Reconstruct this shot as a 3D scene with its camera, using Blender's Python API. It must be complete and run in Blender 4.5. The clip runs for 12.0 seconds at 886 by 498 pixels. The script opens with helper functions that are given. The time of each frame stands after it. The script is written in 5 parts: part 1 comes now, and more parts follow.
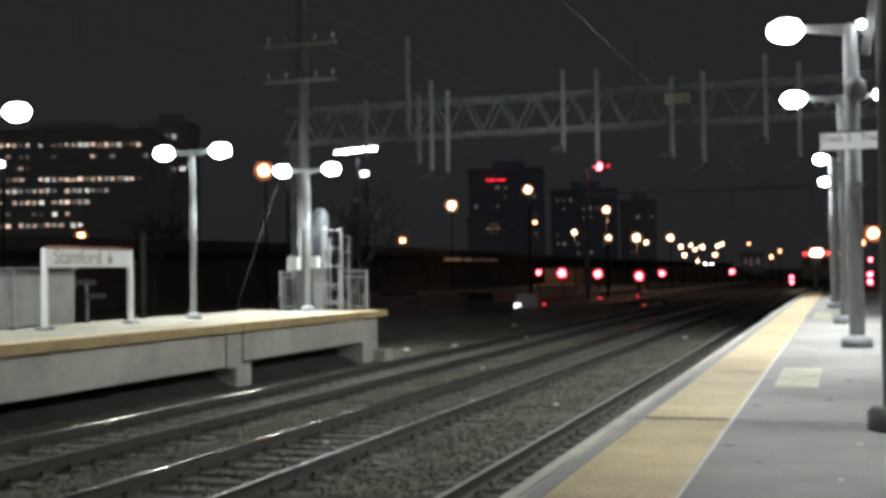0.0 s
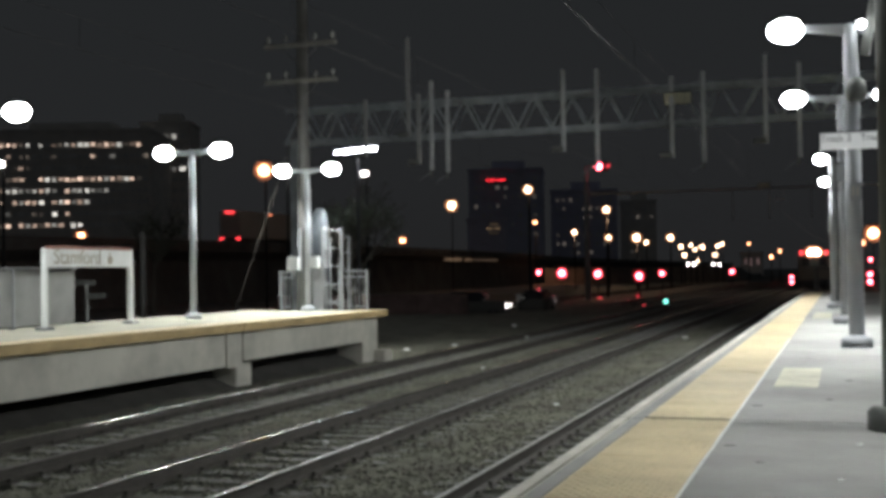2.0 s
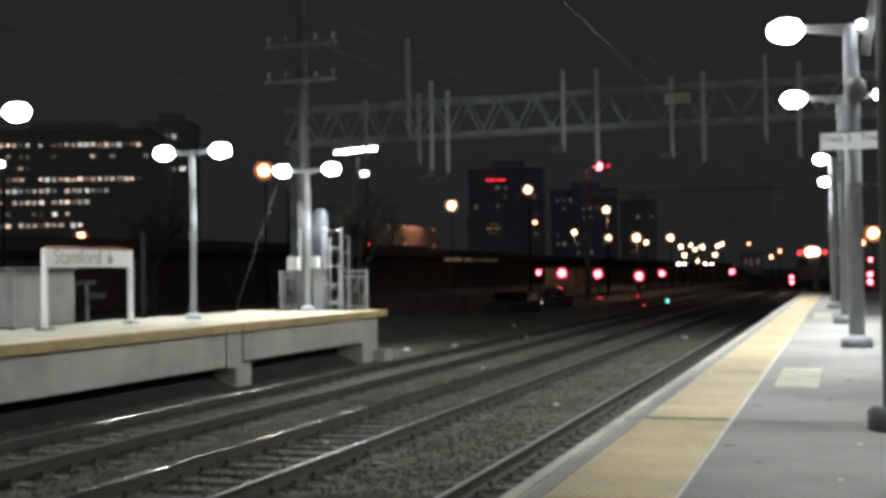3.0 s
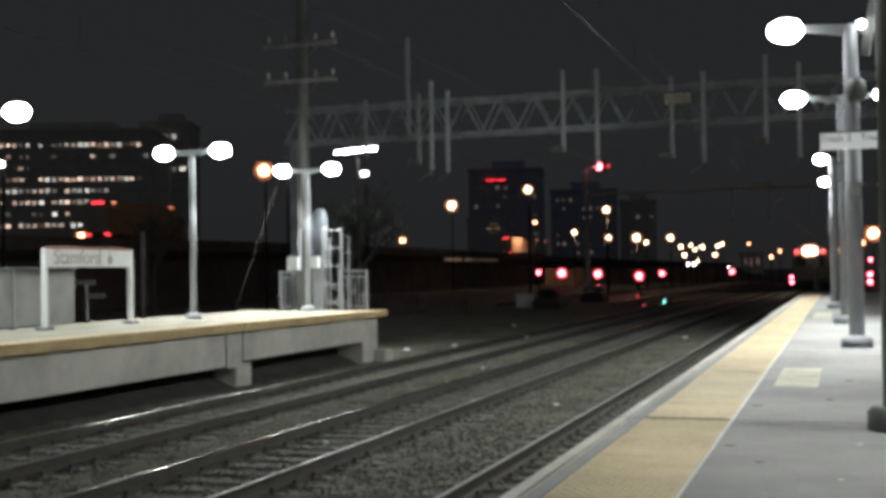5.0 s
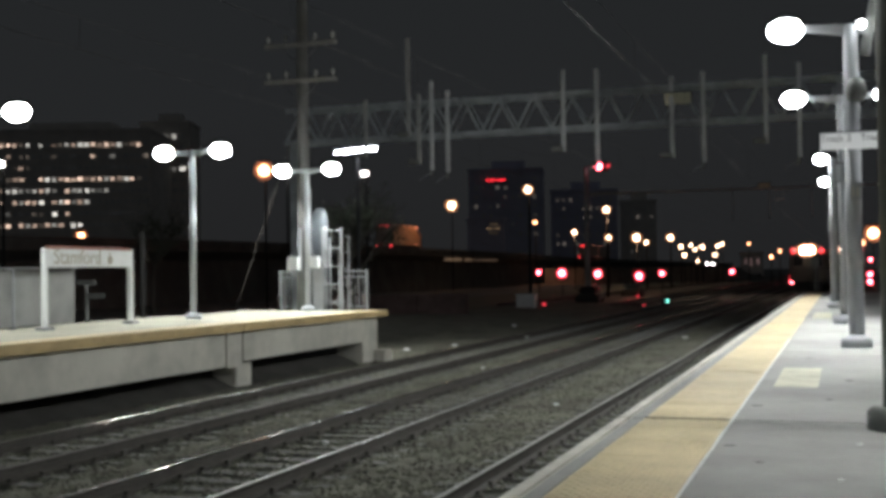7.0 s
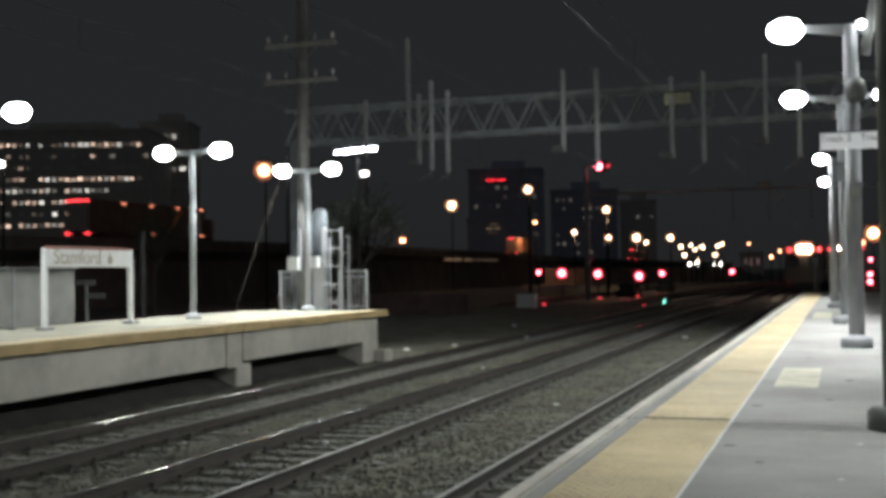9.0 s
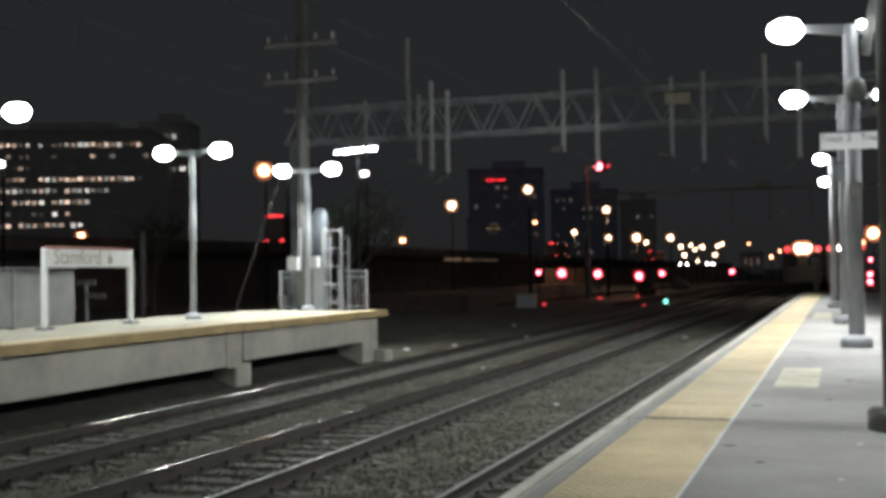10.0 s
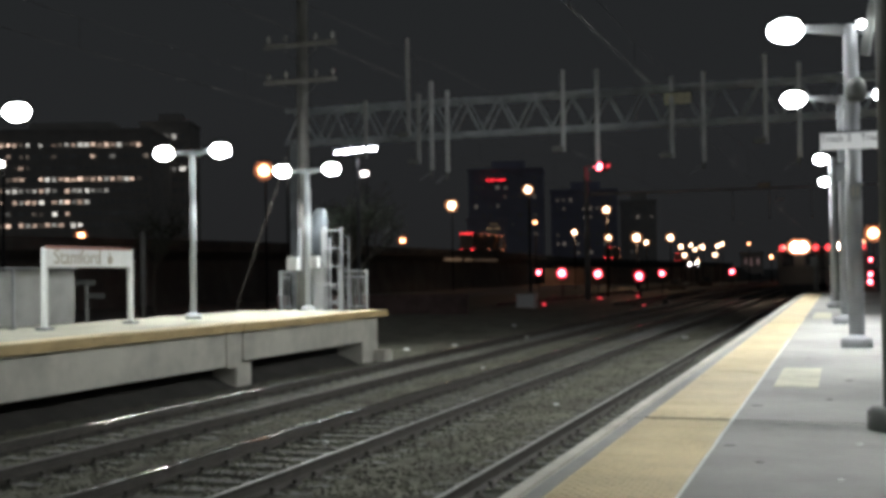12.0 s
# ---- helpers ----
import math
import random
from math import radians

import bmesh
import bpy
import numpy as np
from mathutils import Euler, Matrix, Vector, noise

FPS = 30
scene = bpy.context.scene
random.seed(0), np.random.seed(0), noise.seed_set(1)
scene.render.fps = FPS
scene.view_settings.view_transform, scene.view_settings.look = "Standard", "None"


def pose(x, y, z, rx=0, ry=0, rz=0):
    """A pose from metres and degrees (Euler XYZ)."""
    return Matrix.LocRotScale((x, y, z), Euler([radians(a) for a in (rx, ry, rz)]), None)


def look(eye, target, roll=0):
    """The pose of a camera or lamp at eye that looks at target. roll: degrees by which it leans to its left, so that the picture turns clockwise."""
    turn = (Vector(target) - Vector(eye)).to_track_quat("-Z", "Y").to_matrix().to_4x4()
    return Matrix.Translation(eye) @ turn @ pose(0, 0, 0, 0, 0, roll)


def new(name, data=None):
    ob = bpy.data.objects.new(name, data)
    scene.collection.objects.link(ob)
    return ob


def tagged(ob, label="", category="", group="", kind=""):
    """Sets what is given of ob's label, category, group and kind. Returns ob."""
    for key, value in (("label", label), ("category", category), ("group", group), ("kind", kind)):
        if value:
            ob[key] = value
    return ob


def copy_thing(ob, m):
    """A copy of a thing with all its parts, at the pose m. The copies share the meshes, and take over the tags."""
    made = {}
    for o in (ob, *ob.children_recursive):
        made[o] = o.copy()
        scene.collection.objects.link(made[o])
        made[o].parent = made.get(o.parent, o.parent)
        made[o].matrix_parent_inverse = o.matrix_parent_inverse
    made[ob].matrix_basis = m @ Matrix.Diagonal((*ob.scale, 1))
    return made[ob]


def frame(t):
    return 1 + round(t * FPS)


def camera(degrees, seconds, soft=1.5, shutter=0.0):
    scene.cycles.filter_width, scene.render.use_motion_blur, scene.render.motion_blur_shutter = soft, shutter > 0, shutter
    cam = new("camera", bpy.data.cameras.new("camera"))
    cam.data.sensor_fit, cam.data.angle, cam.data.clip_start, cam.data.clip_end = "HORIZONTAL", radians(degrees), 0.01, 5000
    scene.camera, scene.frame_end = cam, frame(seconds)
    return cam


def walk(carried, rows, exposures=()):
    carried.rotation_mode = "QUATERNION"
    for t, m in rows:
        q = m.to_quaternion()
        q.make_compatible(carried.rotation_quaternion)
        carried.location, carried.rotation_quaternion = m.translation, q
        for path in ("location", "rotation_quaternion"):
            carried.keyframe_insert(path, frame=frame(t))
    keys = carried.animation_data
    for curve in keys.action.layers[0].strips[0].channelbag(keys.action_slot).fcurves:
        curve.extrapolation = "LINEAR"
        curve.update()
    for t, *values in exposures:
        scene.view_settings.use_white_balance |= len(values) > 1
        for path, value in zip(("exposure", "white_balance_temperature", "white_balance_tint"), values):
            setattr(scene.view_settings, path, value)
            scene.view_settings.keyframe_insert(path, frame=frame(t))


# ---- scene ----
cam = camera(41.377, 12.0, soft=4.0, shutter=0.5)
EYE = Vector((0, 0, 2.225))
YAW, PITCH = radians(18.7226), radians(1.1536)
AIM = EYE + Vector((-math.sin(YAW) * math.cos(PITCH), math.cos(YAW) * math.cos(PITCH), math.sin(PITCH)))
VIEW = look(EYE, AIM, -0.8164)
walk(cam, [(0, VIEW), (12.0, VIEW)])

# ---- night sky, exposure ----
world = bpy.data.worlds.new("night")
scene.world = world
world.use_nodes = True
wn, wl = world.node_tree.nodes, world.node_tree.links
wn.clear()
w_out = wn.new("ShaderNodeOutputWorld")
w_bg = wn.new("ShaderNodeBackground")
w_geo = wn.new("ShaderNodeTexCoord")
w_sep = wn.new("ShaderNodeSeparateXYZ")
w_ramp = wn.new("ShaderNodeValToRGB")
# the town's glow lies along the horizon
w_el = w_ramp.color_ramp.elements
w_el[0].position, w_el[0].color = 0.0, (0.0108, 0.0110, 0.0116, 1)
w_el[1].position, w_el[1].color = 0.35, (0.0112, 0.0126, 0.0134, 1)
w_el.new(0.13).color = (0.0122, 0.0129, 0.0137, 1)
wl.new(w_geo.outputs["Generated"], w_sep.inputs[0])
wl.new(w_sep.outputs["Z"], w_ramp.inputs[0])
wl.new(w_ramp.outputs[0], w_bg.inputs["Color"])
w_bg.inputs["Strength"].default_value = 1.48
wl.new(w_bg.outputs[0], w_out.inputs[0])
scene.view_settings.exposure = 0.0

LAMP_WATTS = 790.0
LAMP_COLOUR = (0.955, 1.0, 0.965)


# ---- materials ----
def material(name, colour, rough=0.7, metal=0.0, vary=0.25, scale=6.0, fine=60.0, bump=0.15, stain=0.0, stain_scale=0.8,
             island=0.0, coat=0.0, rough_vary=0.12):
    m = bpy.data.materials.new(name)
    m.use_nodes = True
    n, l = m.node_tree.nodes, m.node_tree.links
    b = n["Principled BSDF"]
    b.inputs["Roughness"].default_value, b.inputs["Metallic"].default_value = rough, metal
    b.inputs["Coat Weight"].default_value = coat
    tc = n.new("ShaderNodeTexCoord")
    geo = n.new("ShaderNodeNewGeometry")
    big, small = n.new("ShaderNodeTexNoise"), n.new("ShaderNodeTexNoise")
    big.inputs["Scale"].default_value, big.inputs["Detail"].default_value = scale, 5
    small.inputs["Scale"].default_value, small.inputs["Detail"].default_value = fine, 4
    for t in (big, small):
        l.new(geo.outputs["Position"], t.inputs["Vector"])
    add = n.new("ShaderNodeMath")
    add.operation = "ADD"
    l.new(big.outputs[0], add.inputs[0])
    l.new(small.outputs[0], add.inputs[1])
    val = n.new("ShaderNodeMapRange")
    val.inputs["From Min"].default_value, val.inputs["From Max"].default_value = 0.6, 1.4
    val.inputs["To Min"].default_value, val.inputs["To Max"].default_value = 1 - vary, 1 + vary
    l.new(add.outputs[0], val.inputs["Value"])
    hsv = n.new("ShaderNodeHueSaturation")
    hsv.inputs["Color"].default_value = (*colour, 1)
    last = val.outputs[0]
    if stain:
        st = n.new("ShaderNodeTexNoise")
        st.inputs["Scale"].default_value, st.inputs["Detail"].default_value = stain_scale, 8
        st.inputs["Roughness"].default_value = 0.65
        l.new(geo.outputs["Position"], st.inputs["Vector"])
        sr = n.new("ShaderNodeMapRange")
        sr.inputs["From Min"].default_value, sr.inputs["From Max"].default_value = 0.35, 0.6
        sr.inputs["To Min"].default_value, sr.inputs["To Max"].default_value = 1 - stain, 1.0
        l.new(st.outputs[0], sr.inputs["Value"])
        mul = n.new("ShaderNodeMath")
        mul.operation = "MULTIPLY"
        l.new(last, mul.inputs[0])
        l.new(sr.outputs[0], mul.inputs[1])
        last = mul.outputs[0]
    if island:
        ir = n.new("ShaderNodeMapRange")
        ir.inputs["To Min"].default_value, ir.inputs["To Max"].default_value = 1 - island, 1 + island
        l.new(geo.outputs["Random Per Island"], ir.inputs["Value"])
        mu2 = n.new("ShaderNodeMath")
        mu2.operation = "MULTIPLY"
        l.new(last, mu2.inputs[0])
        l.new(ir.outputs[0], mu2.inputs[1])
        last = mu2.outputs[0]
    l.new(last, hsv.inputs["Value"])
    l.new(hsv.outputs[0], b.inputs["Base Color"])
    rr = n.new("ShaderNodeMapRange")
    rr.inputs["To Min"].default_value, rr.inputs["To Max"].default_value = max(0.02, rough - rough_vary), min(1, rough + rough_vary)
    l.new(small.outputs[0], rr.inputs["Value"])
    l.new(rr.outputs[0], b.inputs["Roughness"])
    if bump:
        bp = n.new("ShaderNodeBump")
        bp.inputs["Strength"].default_value, bp.inputs["Distance"].default_value = bump, 0.01
        l.new(small.outputs[0], bp.inputs["Height"])
        l.new(bp.outputs[0], b.inputs["Normal"])
    return m


def glow(name, colour, strength):
    m = bpy.data.materials.new(name)
    m.use_nodes = True
    b = m.node_tree.nodes["Principled BSDF"]
    b.inputs["Base Color"].default_value = (0.6, 0.6, 0.6, 1)
    b.inputs["Emission Color"].default_value, b.inputs["Emission Strength"].default_value = (*colour, 1), strength
    return m


def halo_shell(name, colour, strength):
    """A shell added round a lamp: mostly clear, glowing a little to imitate its halo."""
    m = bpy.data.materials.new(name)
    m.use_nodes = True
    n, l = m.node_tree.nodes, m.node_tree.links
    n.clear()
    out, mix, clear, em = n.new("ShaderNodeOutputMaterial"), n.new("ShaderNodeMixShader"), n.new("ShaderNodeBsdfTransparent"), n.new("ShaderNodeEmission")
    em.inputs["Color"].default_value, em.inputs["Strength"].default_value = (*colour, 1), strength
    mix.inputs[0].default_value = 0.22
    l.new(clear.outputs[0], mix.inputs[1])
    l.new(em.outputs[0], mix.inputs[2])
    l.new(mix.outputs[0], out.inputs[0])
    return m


def lit_window(name, colour, strength):
    """A lit office pane: blinds and desks break the light into uneven cells, and each pane has its own strength."""
    m = glow(name, colour, strength)
    n, l = m.node_tree.nodes, m.node_tree.links
    info, tc = n.new("ShaderNodeObjectInfo"), n.new("ShaderNodeNewGeometry")
    t = n.new("ShaderNodeTexNoise")
    t.inputs["Scale"].default_value = 0.9
    l.new(tc.outputs["Position"], t.inputs["Vector"])
    r = n.new("ShaderNodeMapRange")
    r.inputs["From Min"].default_value, r.inputs["From Max"].default_value = 0.35, 0.65
    r.inputs["To Min"].default_value, r.inputs["To Max"].default_value = 0.25 * strength, 1.3 * strength
    l.new(t.outputs[0], r.inputs["Value"])
    mu = n.new("ShaderNodeMath")
    mu.operation = "MULTIPLY"
    o = n.new("ShaderNodeMapRange")
    o.inputs["To Min"].default_value = 0.10
    l.new(info.outputs["Random"], o.inputs["Value"])
    l.new(o.outputs[0], mu.inputs[0])
    l.new(r.outputs[0], mu.inputs[1])
    l.new(mu.outputs[0], n["Principled BSDF"].inputs["Emission Strength"])
    return m


BALLAST = material("ballast", (0.139, 0.136, 0.103), 0.95, 0, 0.42, 1.6, 48, 0.6, 0.5, 0.6)
STONE = material("ballast_stone", (0.144, 0.141, 0.113), 0.9, 0, 0.35, 3, 40, 0.3, 0.42, 0.6, 0.3)
EARTH = material("dark_earth", (0.15, 0.145, 0.14), 0.95, 0, 0.4, 0.2, 3, 0.3, 0.4, 0.05)
# near-black: the shade under the far deck is put into this dirt's colour
DIRT = material("underdeck_shade_dirt", (0.045, 0.042, 0.038), 0.95, 0, 0.4, 1.5, 20, 0.4, 0.4, 0.8)
RAIL_WEB = material("rusty_rail_steel", (0.052, 0.047, 0.042), 0.75, 0.3, 0.35, 5, 60, 0.3)
RAIL_HEAD = material("polished_rail_steel", (0.58, 0.58, 0.58), 0.15, 1.0, 0.0, 3, 80, 0.0, rough_vary=0.0)
# right-hand tops: the weaker lamp glint is put into a darker steel
LOW_GLINT_HEAD = material("low_glint_rail_steel", (0.40, 0.40, 0.39), 0.42, 0.9, 0.0, 3, 60, 0.0, rough_vary=0.0)
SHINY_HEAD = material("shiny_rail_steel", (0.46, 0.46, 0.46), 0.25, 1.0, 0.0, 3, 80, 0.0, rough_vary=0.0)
# a top that catches no lamp glint, imitated by a dark colour
NO_GLINT_HEAD = material("glintless_rail_top", (0.10, 0.095, 0.088), 0.7, 0.3, 0.2, 3, 50, 0.0)
DULL_HEAD = material("dull_rail_steel", (0.34, 0.34, 0.33), 0.55, 0.8, 0.12, 2, 40, 0.0)
TIE = material("weathered_tie_timber", (0.145, 0.143, 0.138), 0.9, 0, 0.4, 4, 50, 0.5, 0.3, 2)
CONCRETE = material("platform_concrete", (0.335, 0.332, 0.325), 0.75, 0, 0.12, 2, 70, 0.12, 0.34, 0.55)
CONCRETE_EDGE = material("pale_edge_concrete", (0.60, 0.58, 0.52), 0.8, 0, 0.14, 3, 60, 0.15, 0.25, 1.2)
CONCRETE_BEAM = material("cast_concrete_beam", (0.49, 0.472, 0.425), 0.85, 0, 0.12, 1.2, 50, 0.2, 0.3, 0.6)
CREAM_TOP = material("cream_platform_surface", (0.46, 0.44, 0.36), 0.8, 0, 0.10, 1.5, 60, 0.1, 0.2, 0.6)
TACTILE = material("yellow_tactile_panel", (0.60, 0.50, 0.31), 0.65, 0, 0.14, 2.5, 60, 0.1, 0.2, 1.0, 0.16)
FASCIA = material("ochre_edge_fascia", (0.49, 0.36, 0.18), 0.7, 0, 0.18, 2.5, 40, 0.2, 0.25, 1.0)
JOINT = material("dark_joint_filler", (0.03, 0.03, 0.03), 0.9, 0, 0.2)
PATCH = material("faded_yellow_paint", (0.59, 0.58, 0.46), 0.75, 0, 0.12, 6, 60, 0.1, 0.3, 3)
GALV = material("galvanised_post_steel", (0.28, 0.288, 0.31), 0.72, 0.0, 0.10, 3, 50, 0.02, 0.15, 2)
PALE_POST = material("pale_grey_post_paint", (0.35, 0.37, 0.40), 0.75, 0.0, 0.08, 3, 50, 0.02, 0.12, 2)
DARK_STEEL = material("dark_painted_steel", (0.07, 0.07, 0.075), 0.5, 0.4, 0.2, 3, 50, 0.1)
POLE_BLACK = material("black_pole_paint", (0.012, 0.012, 0.013), 0.9, 0.0, 0.2, 3, 40, 0.05)
DARK_GREY = material("grey_column_paint", (0.13, 0.135, 0.13), 0.5, 0.2, 0.12, 3, 40, 0.06, 0.2, 2)
CABINET = material("slate_cabinet_paint", (0.065, 0.075, 0.088), 0.6, 0.1, 0.12, 3, 40, 0.06, 0.2, 2)
TRUSS = material("weathered_gantry_steel", (0.44, 0.47, 0.50), 0.6, 0.1, 0.25, 2, 30, 0.1, 0.3, 1)
WOOD_POLE = material("weathered_pole_timber", (0.075, 0.073, 0.072), 0.9, 0, 0.3, 3, 30, 0.4, 0.25, 2)
ARM_TIMBER = material("bleached_crossarm_timber", (0.13, 0.125, 0.12), 0.9, 0, 0.3, 3, 30, 0.3, 0.25, 2)
WHITE_PAINT = material("white_sign_paint", (0.73, 0.745, 0.76), 0.5, 0, 0.05, 4, 50, 0.03, 0.1, 3)
RED_PAINT = material("red_sign_paint", (0.30, 0.12, 0.09), 0.5, 0, 0.1)
SIGN_INK = material("dark_sign_lettering", (0.10, 0.10, 0.11), 0.6, 0, 0.1)
# lightened: the bright board's glare is put into the lettering colour
INK = material("washed_out_sign_lettering", (0.40, 0.36, 0.31), 0.6, 0, 0.1)
PANEL = material("grey_cladding_panel", (0.25, 0.25, 0.255), 0.7, 0, 0.1, 2, 40, 0.08, 0.2, 1)
PLATE = material("pale_yellow_plate_enamel", (0.86, 0.82, 0.64), 0.5, 0, 0.06, 4, 50, 0.03, 0.1, 3)
WIRE = material("tarnished_wire", (0.018, 0.015, 0.014), 0.85, 0.0, 0.15)
CONTACT_LIT = material("headlit_contact_wire", (0.09, 0.062, 0.048), 0.42, 1.0, 0.1)
FAR_STEEL = material("dull_far_steel", (0.5, 0.5, 0.5), 0.7, 0.0, 0.2)
PORCELAIN = material("glazed_insulator", (0.22, 0.22, 0.21), 0.25, 0, 0.1)
FACADE = material("pale_facade", (0.78, 0.74, 0.70), 0.8, 0, 0.2, 0.3, 3, 0.1)
FACADE_LOW = material("brown_low_facade", (0.06, 0.055, 0.05), 0.8, 0, 0.2, 0.3, 3, 0.1)
FACADE_BLUE = material("blue_grey_facade", (0.60, 0.60, 0.76), 0.7, 0, 0.2, 0.2, 2, 0.1)
ROADWAY = material("viaduct_concrete", (0.13, 0.128, 0.125), 0.9, 0, 0.2, 0.4, 6, 0.1, 0.3, 0.2)
GLASS_DARK = material("dark_window_glass", (0.02, 0.02, 0.025), 0.1, 0, 0.1, 1, 5, 0)
TRAIN_STEEL = material("dull_train_steel", (0.19, 0.17, 0.155), 0.5, 0.2, 0.1, 2, 30, 0.05)
RUBBER = material("black_rubber", (0.02, 0.02, 0.02), 0.8, 0, 0.2)
TRUCK_SIDE = material("tan_truck_paint", (0.26, 0.18, 0.12), 0.5, 0, 0.15)
TRUCK_PALE = material("pale_truck_paint", (0.42, 0.38, 0.34), 0.5, 0, 0.1)
TRUCK_DARK = material("brown_truck_paint", (0.09, 0.065, 0.055), 0.5, 0, 0.2, 1.5, 10, 0.1, 0.4, 0.8)
ORANGE_PAINT = material("orange_reflective_paint", (0.85, 0.32, 0.08), 0.5, 0, 0.1)
BARRIER_RED = material("stained_red_concrete", (0.13, 0.085, 0.08), 0.9, 0, 0.25, 1.2, 20, 0.2, 0.4, 0.6)
CAR_DARK = material("dark_car_paint", (0.06, 0.058, 0.056), 0.95, 0.0, 0.1)

G_LAMP = glow("platform_lamp_lens", (0.95, 1.0, 0.98), 50)
G_GREEN = glow("mercury_lamp_lens", (0.94, 1.0, 0.95), 42)
G_WARM = glow("sodium_lamp_globe", (1.0, 0.74, 0.50), 14)
G_ORANGE = glow("orange_sodium_globe", (1.0, 0.42, 0.20), 14)
G_WHITE = glow("white_globe", (1.0, 0.95, 0.88), 10)
SIGN_GLOW = glow("glowing_sign_board", (0.95, 1.0, 1.0), 0.33)
G_TUBE = glow("fluorescent_tube", (0.85, 0.92, 1.0), 50)
G_RED = glow("red_signal_lens", (1.0, 0.10, 0.14), 24)
G_RED_DIM = glow("dim_red_glow", (1.0, 0.04, 0.07), 0.8)
G_SIGN = glow("red_letter_tube", (1.0, 0.03, 0.05), 2.2)
G_TAIL = glow("red_tail_lens", (1.0, 0.05, 0.06), 2.4)
G_AMBER = glow("amber_lens", (1.0, 0.30, 0.16), 2.2)
HALO_WARM, HALO_ORANGE, HALO_RED = halo_shell("warm_halo_shell", (1.0, 0.42, 0.18), 1.8), halo_shell("orange_halo_shell", (1.0, 0.32, 0.14), 1.1), halo_shell("red_halo_shell", (1.0, 0.02, 0.06), 1.0)
G_HEAD = glow("headlamp_lens", (1.0, 0.80, 0.62), 110)
G_HEAD_HALO = glow("headlamp_halo", (1.0, 0.34, 0.16), 1.8)
G_CAR = glow("car_headlamp_lens", (1.0, 0.95, 0.88), 18)
G_YARD = glow("dim_headlamp_lens", (1.0, 0.95, 0.88), 5)
G_STRIP = lit_window("dim_orange_tube", (1.0, 0.62, 0.36), 0.14)
G_TEAL = glow("teal_lens", (0.20, 0.85, 0.68), 3)
W_WARM = lit_window("warm_lit_window", (1.0, 0.72, 0.56), 1.4)
W_COOL = lit_window("cool_lit_window", (0.95, 0.92, 0.84), 1.3)
W_DIM = lit_window("dim_lit_window", (1.0, 0.82, 0.66), 0.17)
W_FAINT = lit_window("faint_window", (0.9, 0.92, 1.0), 0.007)
W_TOWER = lit_window("lamp_lit_window", (1.0, 0.86, 0.74), 0.13)
W_PINK = lit_window("rosy_lit_window", (1.0, 0.62, 0.60), 0.45)
W_SHOP = lit_window("ochre_lit_front", (1.0, 0.66, 0.34), 0.26)


# ---- mesh helpers ----
def box(bm, x0, x1, y0, y1, z0, z1, bevel=0.0):
    r = bmesh.ops.create_cube(bm, size=1)
    v = r["verts"]
    bmesh.ops.transform(bm, verts=v, matrix=Matrix.Translation(((x0 + x1) / 2, (y0 + y1) / 2, (z0 + z1) / 2))
                        @ Matrix.Diagonal((abs(x1 - x0), abs(y1 - y0), abs(z1 - z0), 1)))
    if bevel:
        es = list({e for q in v for e in q.link_edges})
        bmesh.ops.bevel(bm, geom=es, offset=bevel, segments=2, affect="EDGES")
    return bm


def rod(bm, a, b, r, r2=None, seg=10):
    a, b = Vector(a), Vector(b)
    d = b - a
    m = Matrix.Translation((a + b) / 2) @ d.to_track_quat("Z", "Y").to_matrix().to_4x4()
    bmesh.ops.create_cone(bm, cap_ends=True, segments=seg, radius1=r, radius2=r if r2 is None else r2, depth=d.length, matrix=m)
    return bm


def bar(bm, a, b, w, h):
    """A straight bar of rectangular section from a to b."""
    a, b = Vector(a), Vector(b)
    d = b - a
    m = Matrix.Translation((a + b) / 2) @ d.to_track_quat("Z", "Y").to_matrix().to_4x4() @ Matrix.Diagonal((w, h, d.length, 1))
    bmesh.ops.create_cube(bm, size=1, matrix=m)
    return bm


def taper(bm, a, b, ha, hb, w):
    """A level arm from a to b along x, ha high at a and hb high at b, w thick, with softened edges."""
    vs = []
    for p, h in ((a, ha), (b, hb)):
        vs.append([bm.verts.new((p[0], p[1] + q * w / 2, p[2] + u * h / 2)) for q, u in ((-1, -0.7), (-0.6, -1), (0.6, -1), (1, -0.7), (1, 0.7), (0.6, 1), (-0.6, 1), (-1, 0.7))])
    for k in range(8):
        bm.faces.new((vs[0][k], vs[0][(k + 1) % 8], vs[1][(k + 1) % 8], vs[1][k]))
    bm.faces.new(vs[0][::-1])
    bm.faces.new(vs[1])
    bmesh.ops.recalc_face_normals(bm, faces=bm.faces)
    return bm


def lathe(bm, profile, seg=20, at=(0, 0, 0), squash=(1, 1)):
    rings = []
    for r, z in profile:
        rings.append([bm.verts.new((at[0] + max(r, 1e-4) * math.cos(2 * math.pi * k / seg) * squash[0],
                                    at[1] + max(r, 1e-4) * math.sin(2 * math.pi * k / seg) * squash[1], at[2] + z)) for k in range(seg)])
    for p, q in zip(rings, rings[1:]):
        for k in range(seg):
            f = bm.faces.new((p[k], p[(k + 1) % seg], q[(k + 1) % seg], q[k]))
            f.smooth = True
    bm.faces.new(rings[0][::-1])
    bm.faces.new(rings[-1])
    return bm


def ball(bm, c, r, sub=2, squash=(1, 1, 1)):
    bmesh.ops.create_icosphere(bm, subdivisions=sub, radius=1, matrix=Matrix.Translation(c) @ Matrix.Diagonal((r * squash[0], r * squash[1], r * squash[2], 1)))
    return bm


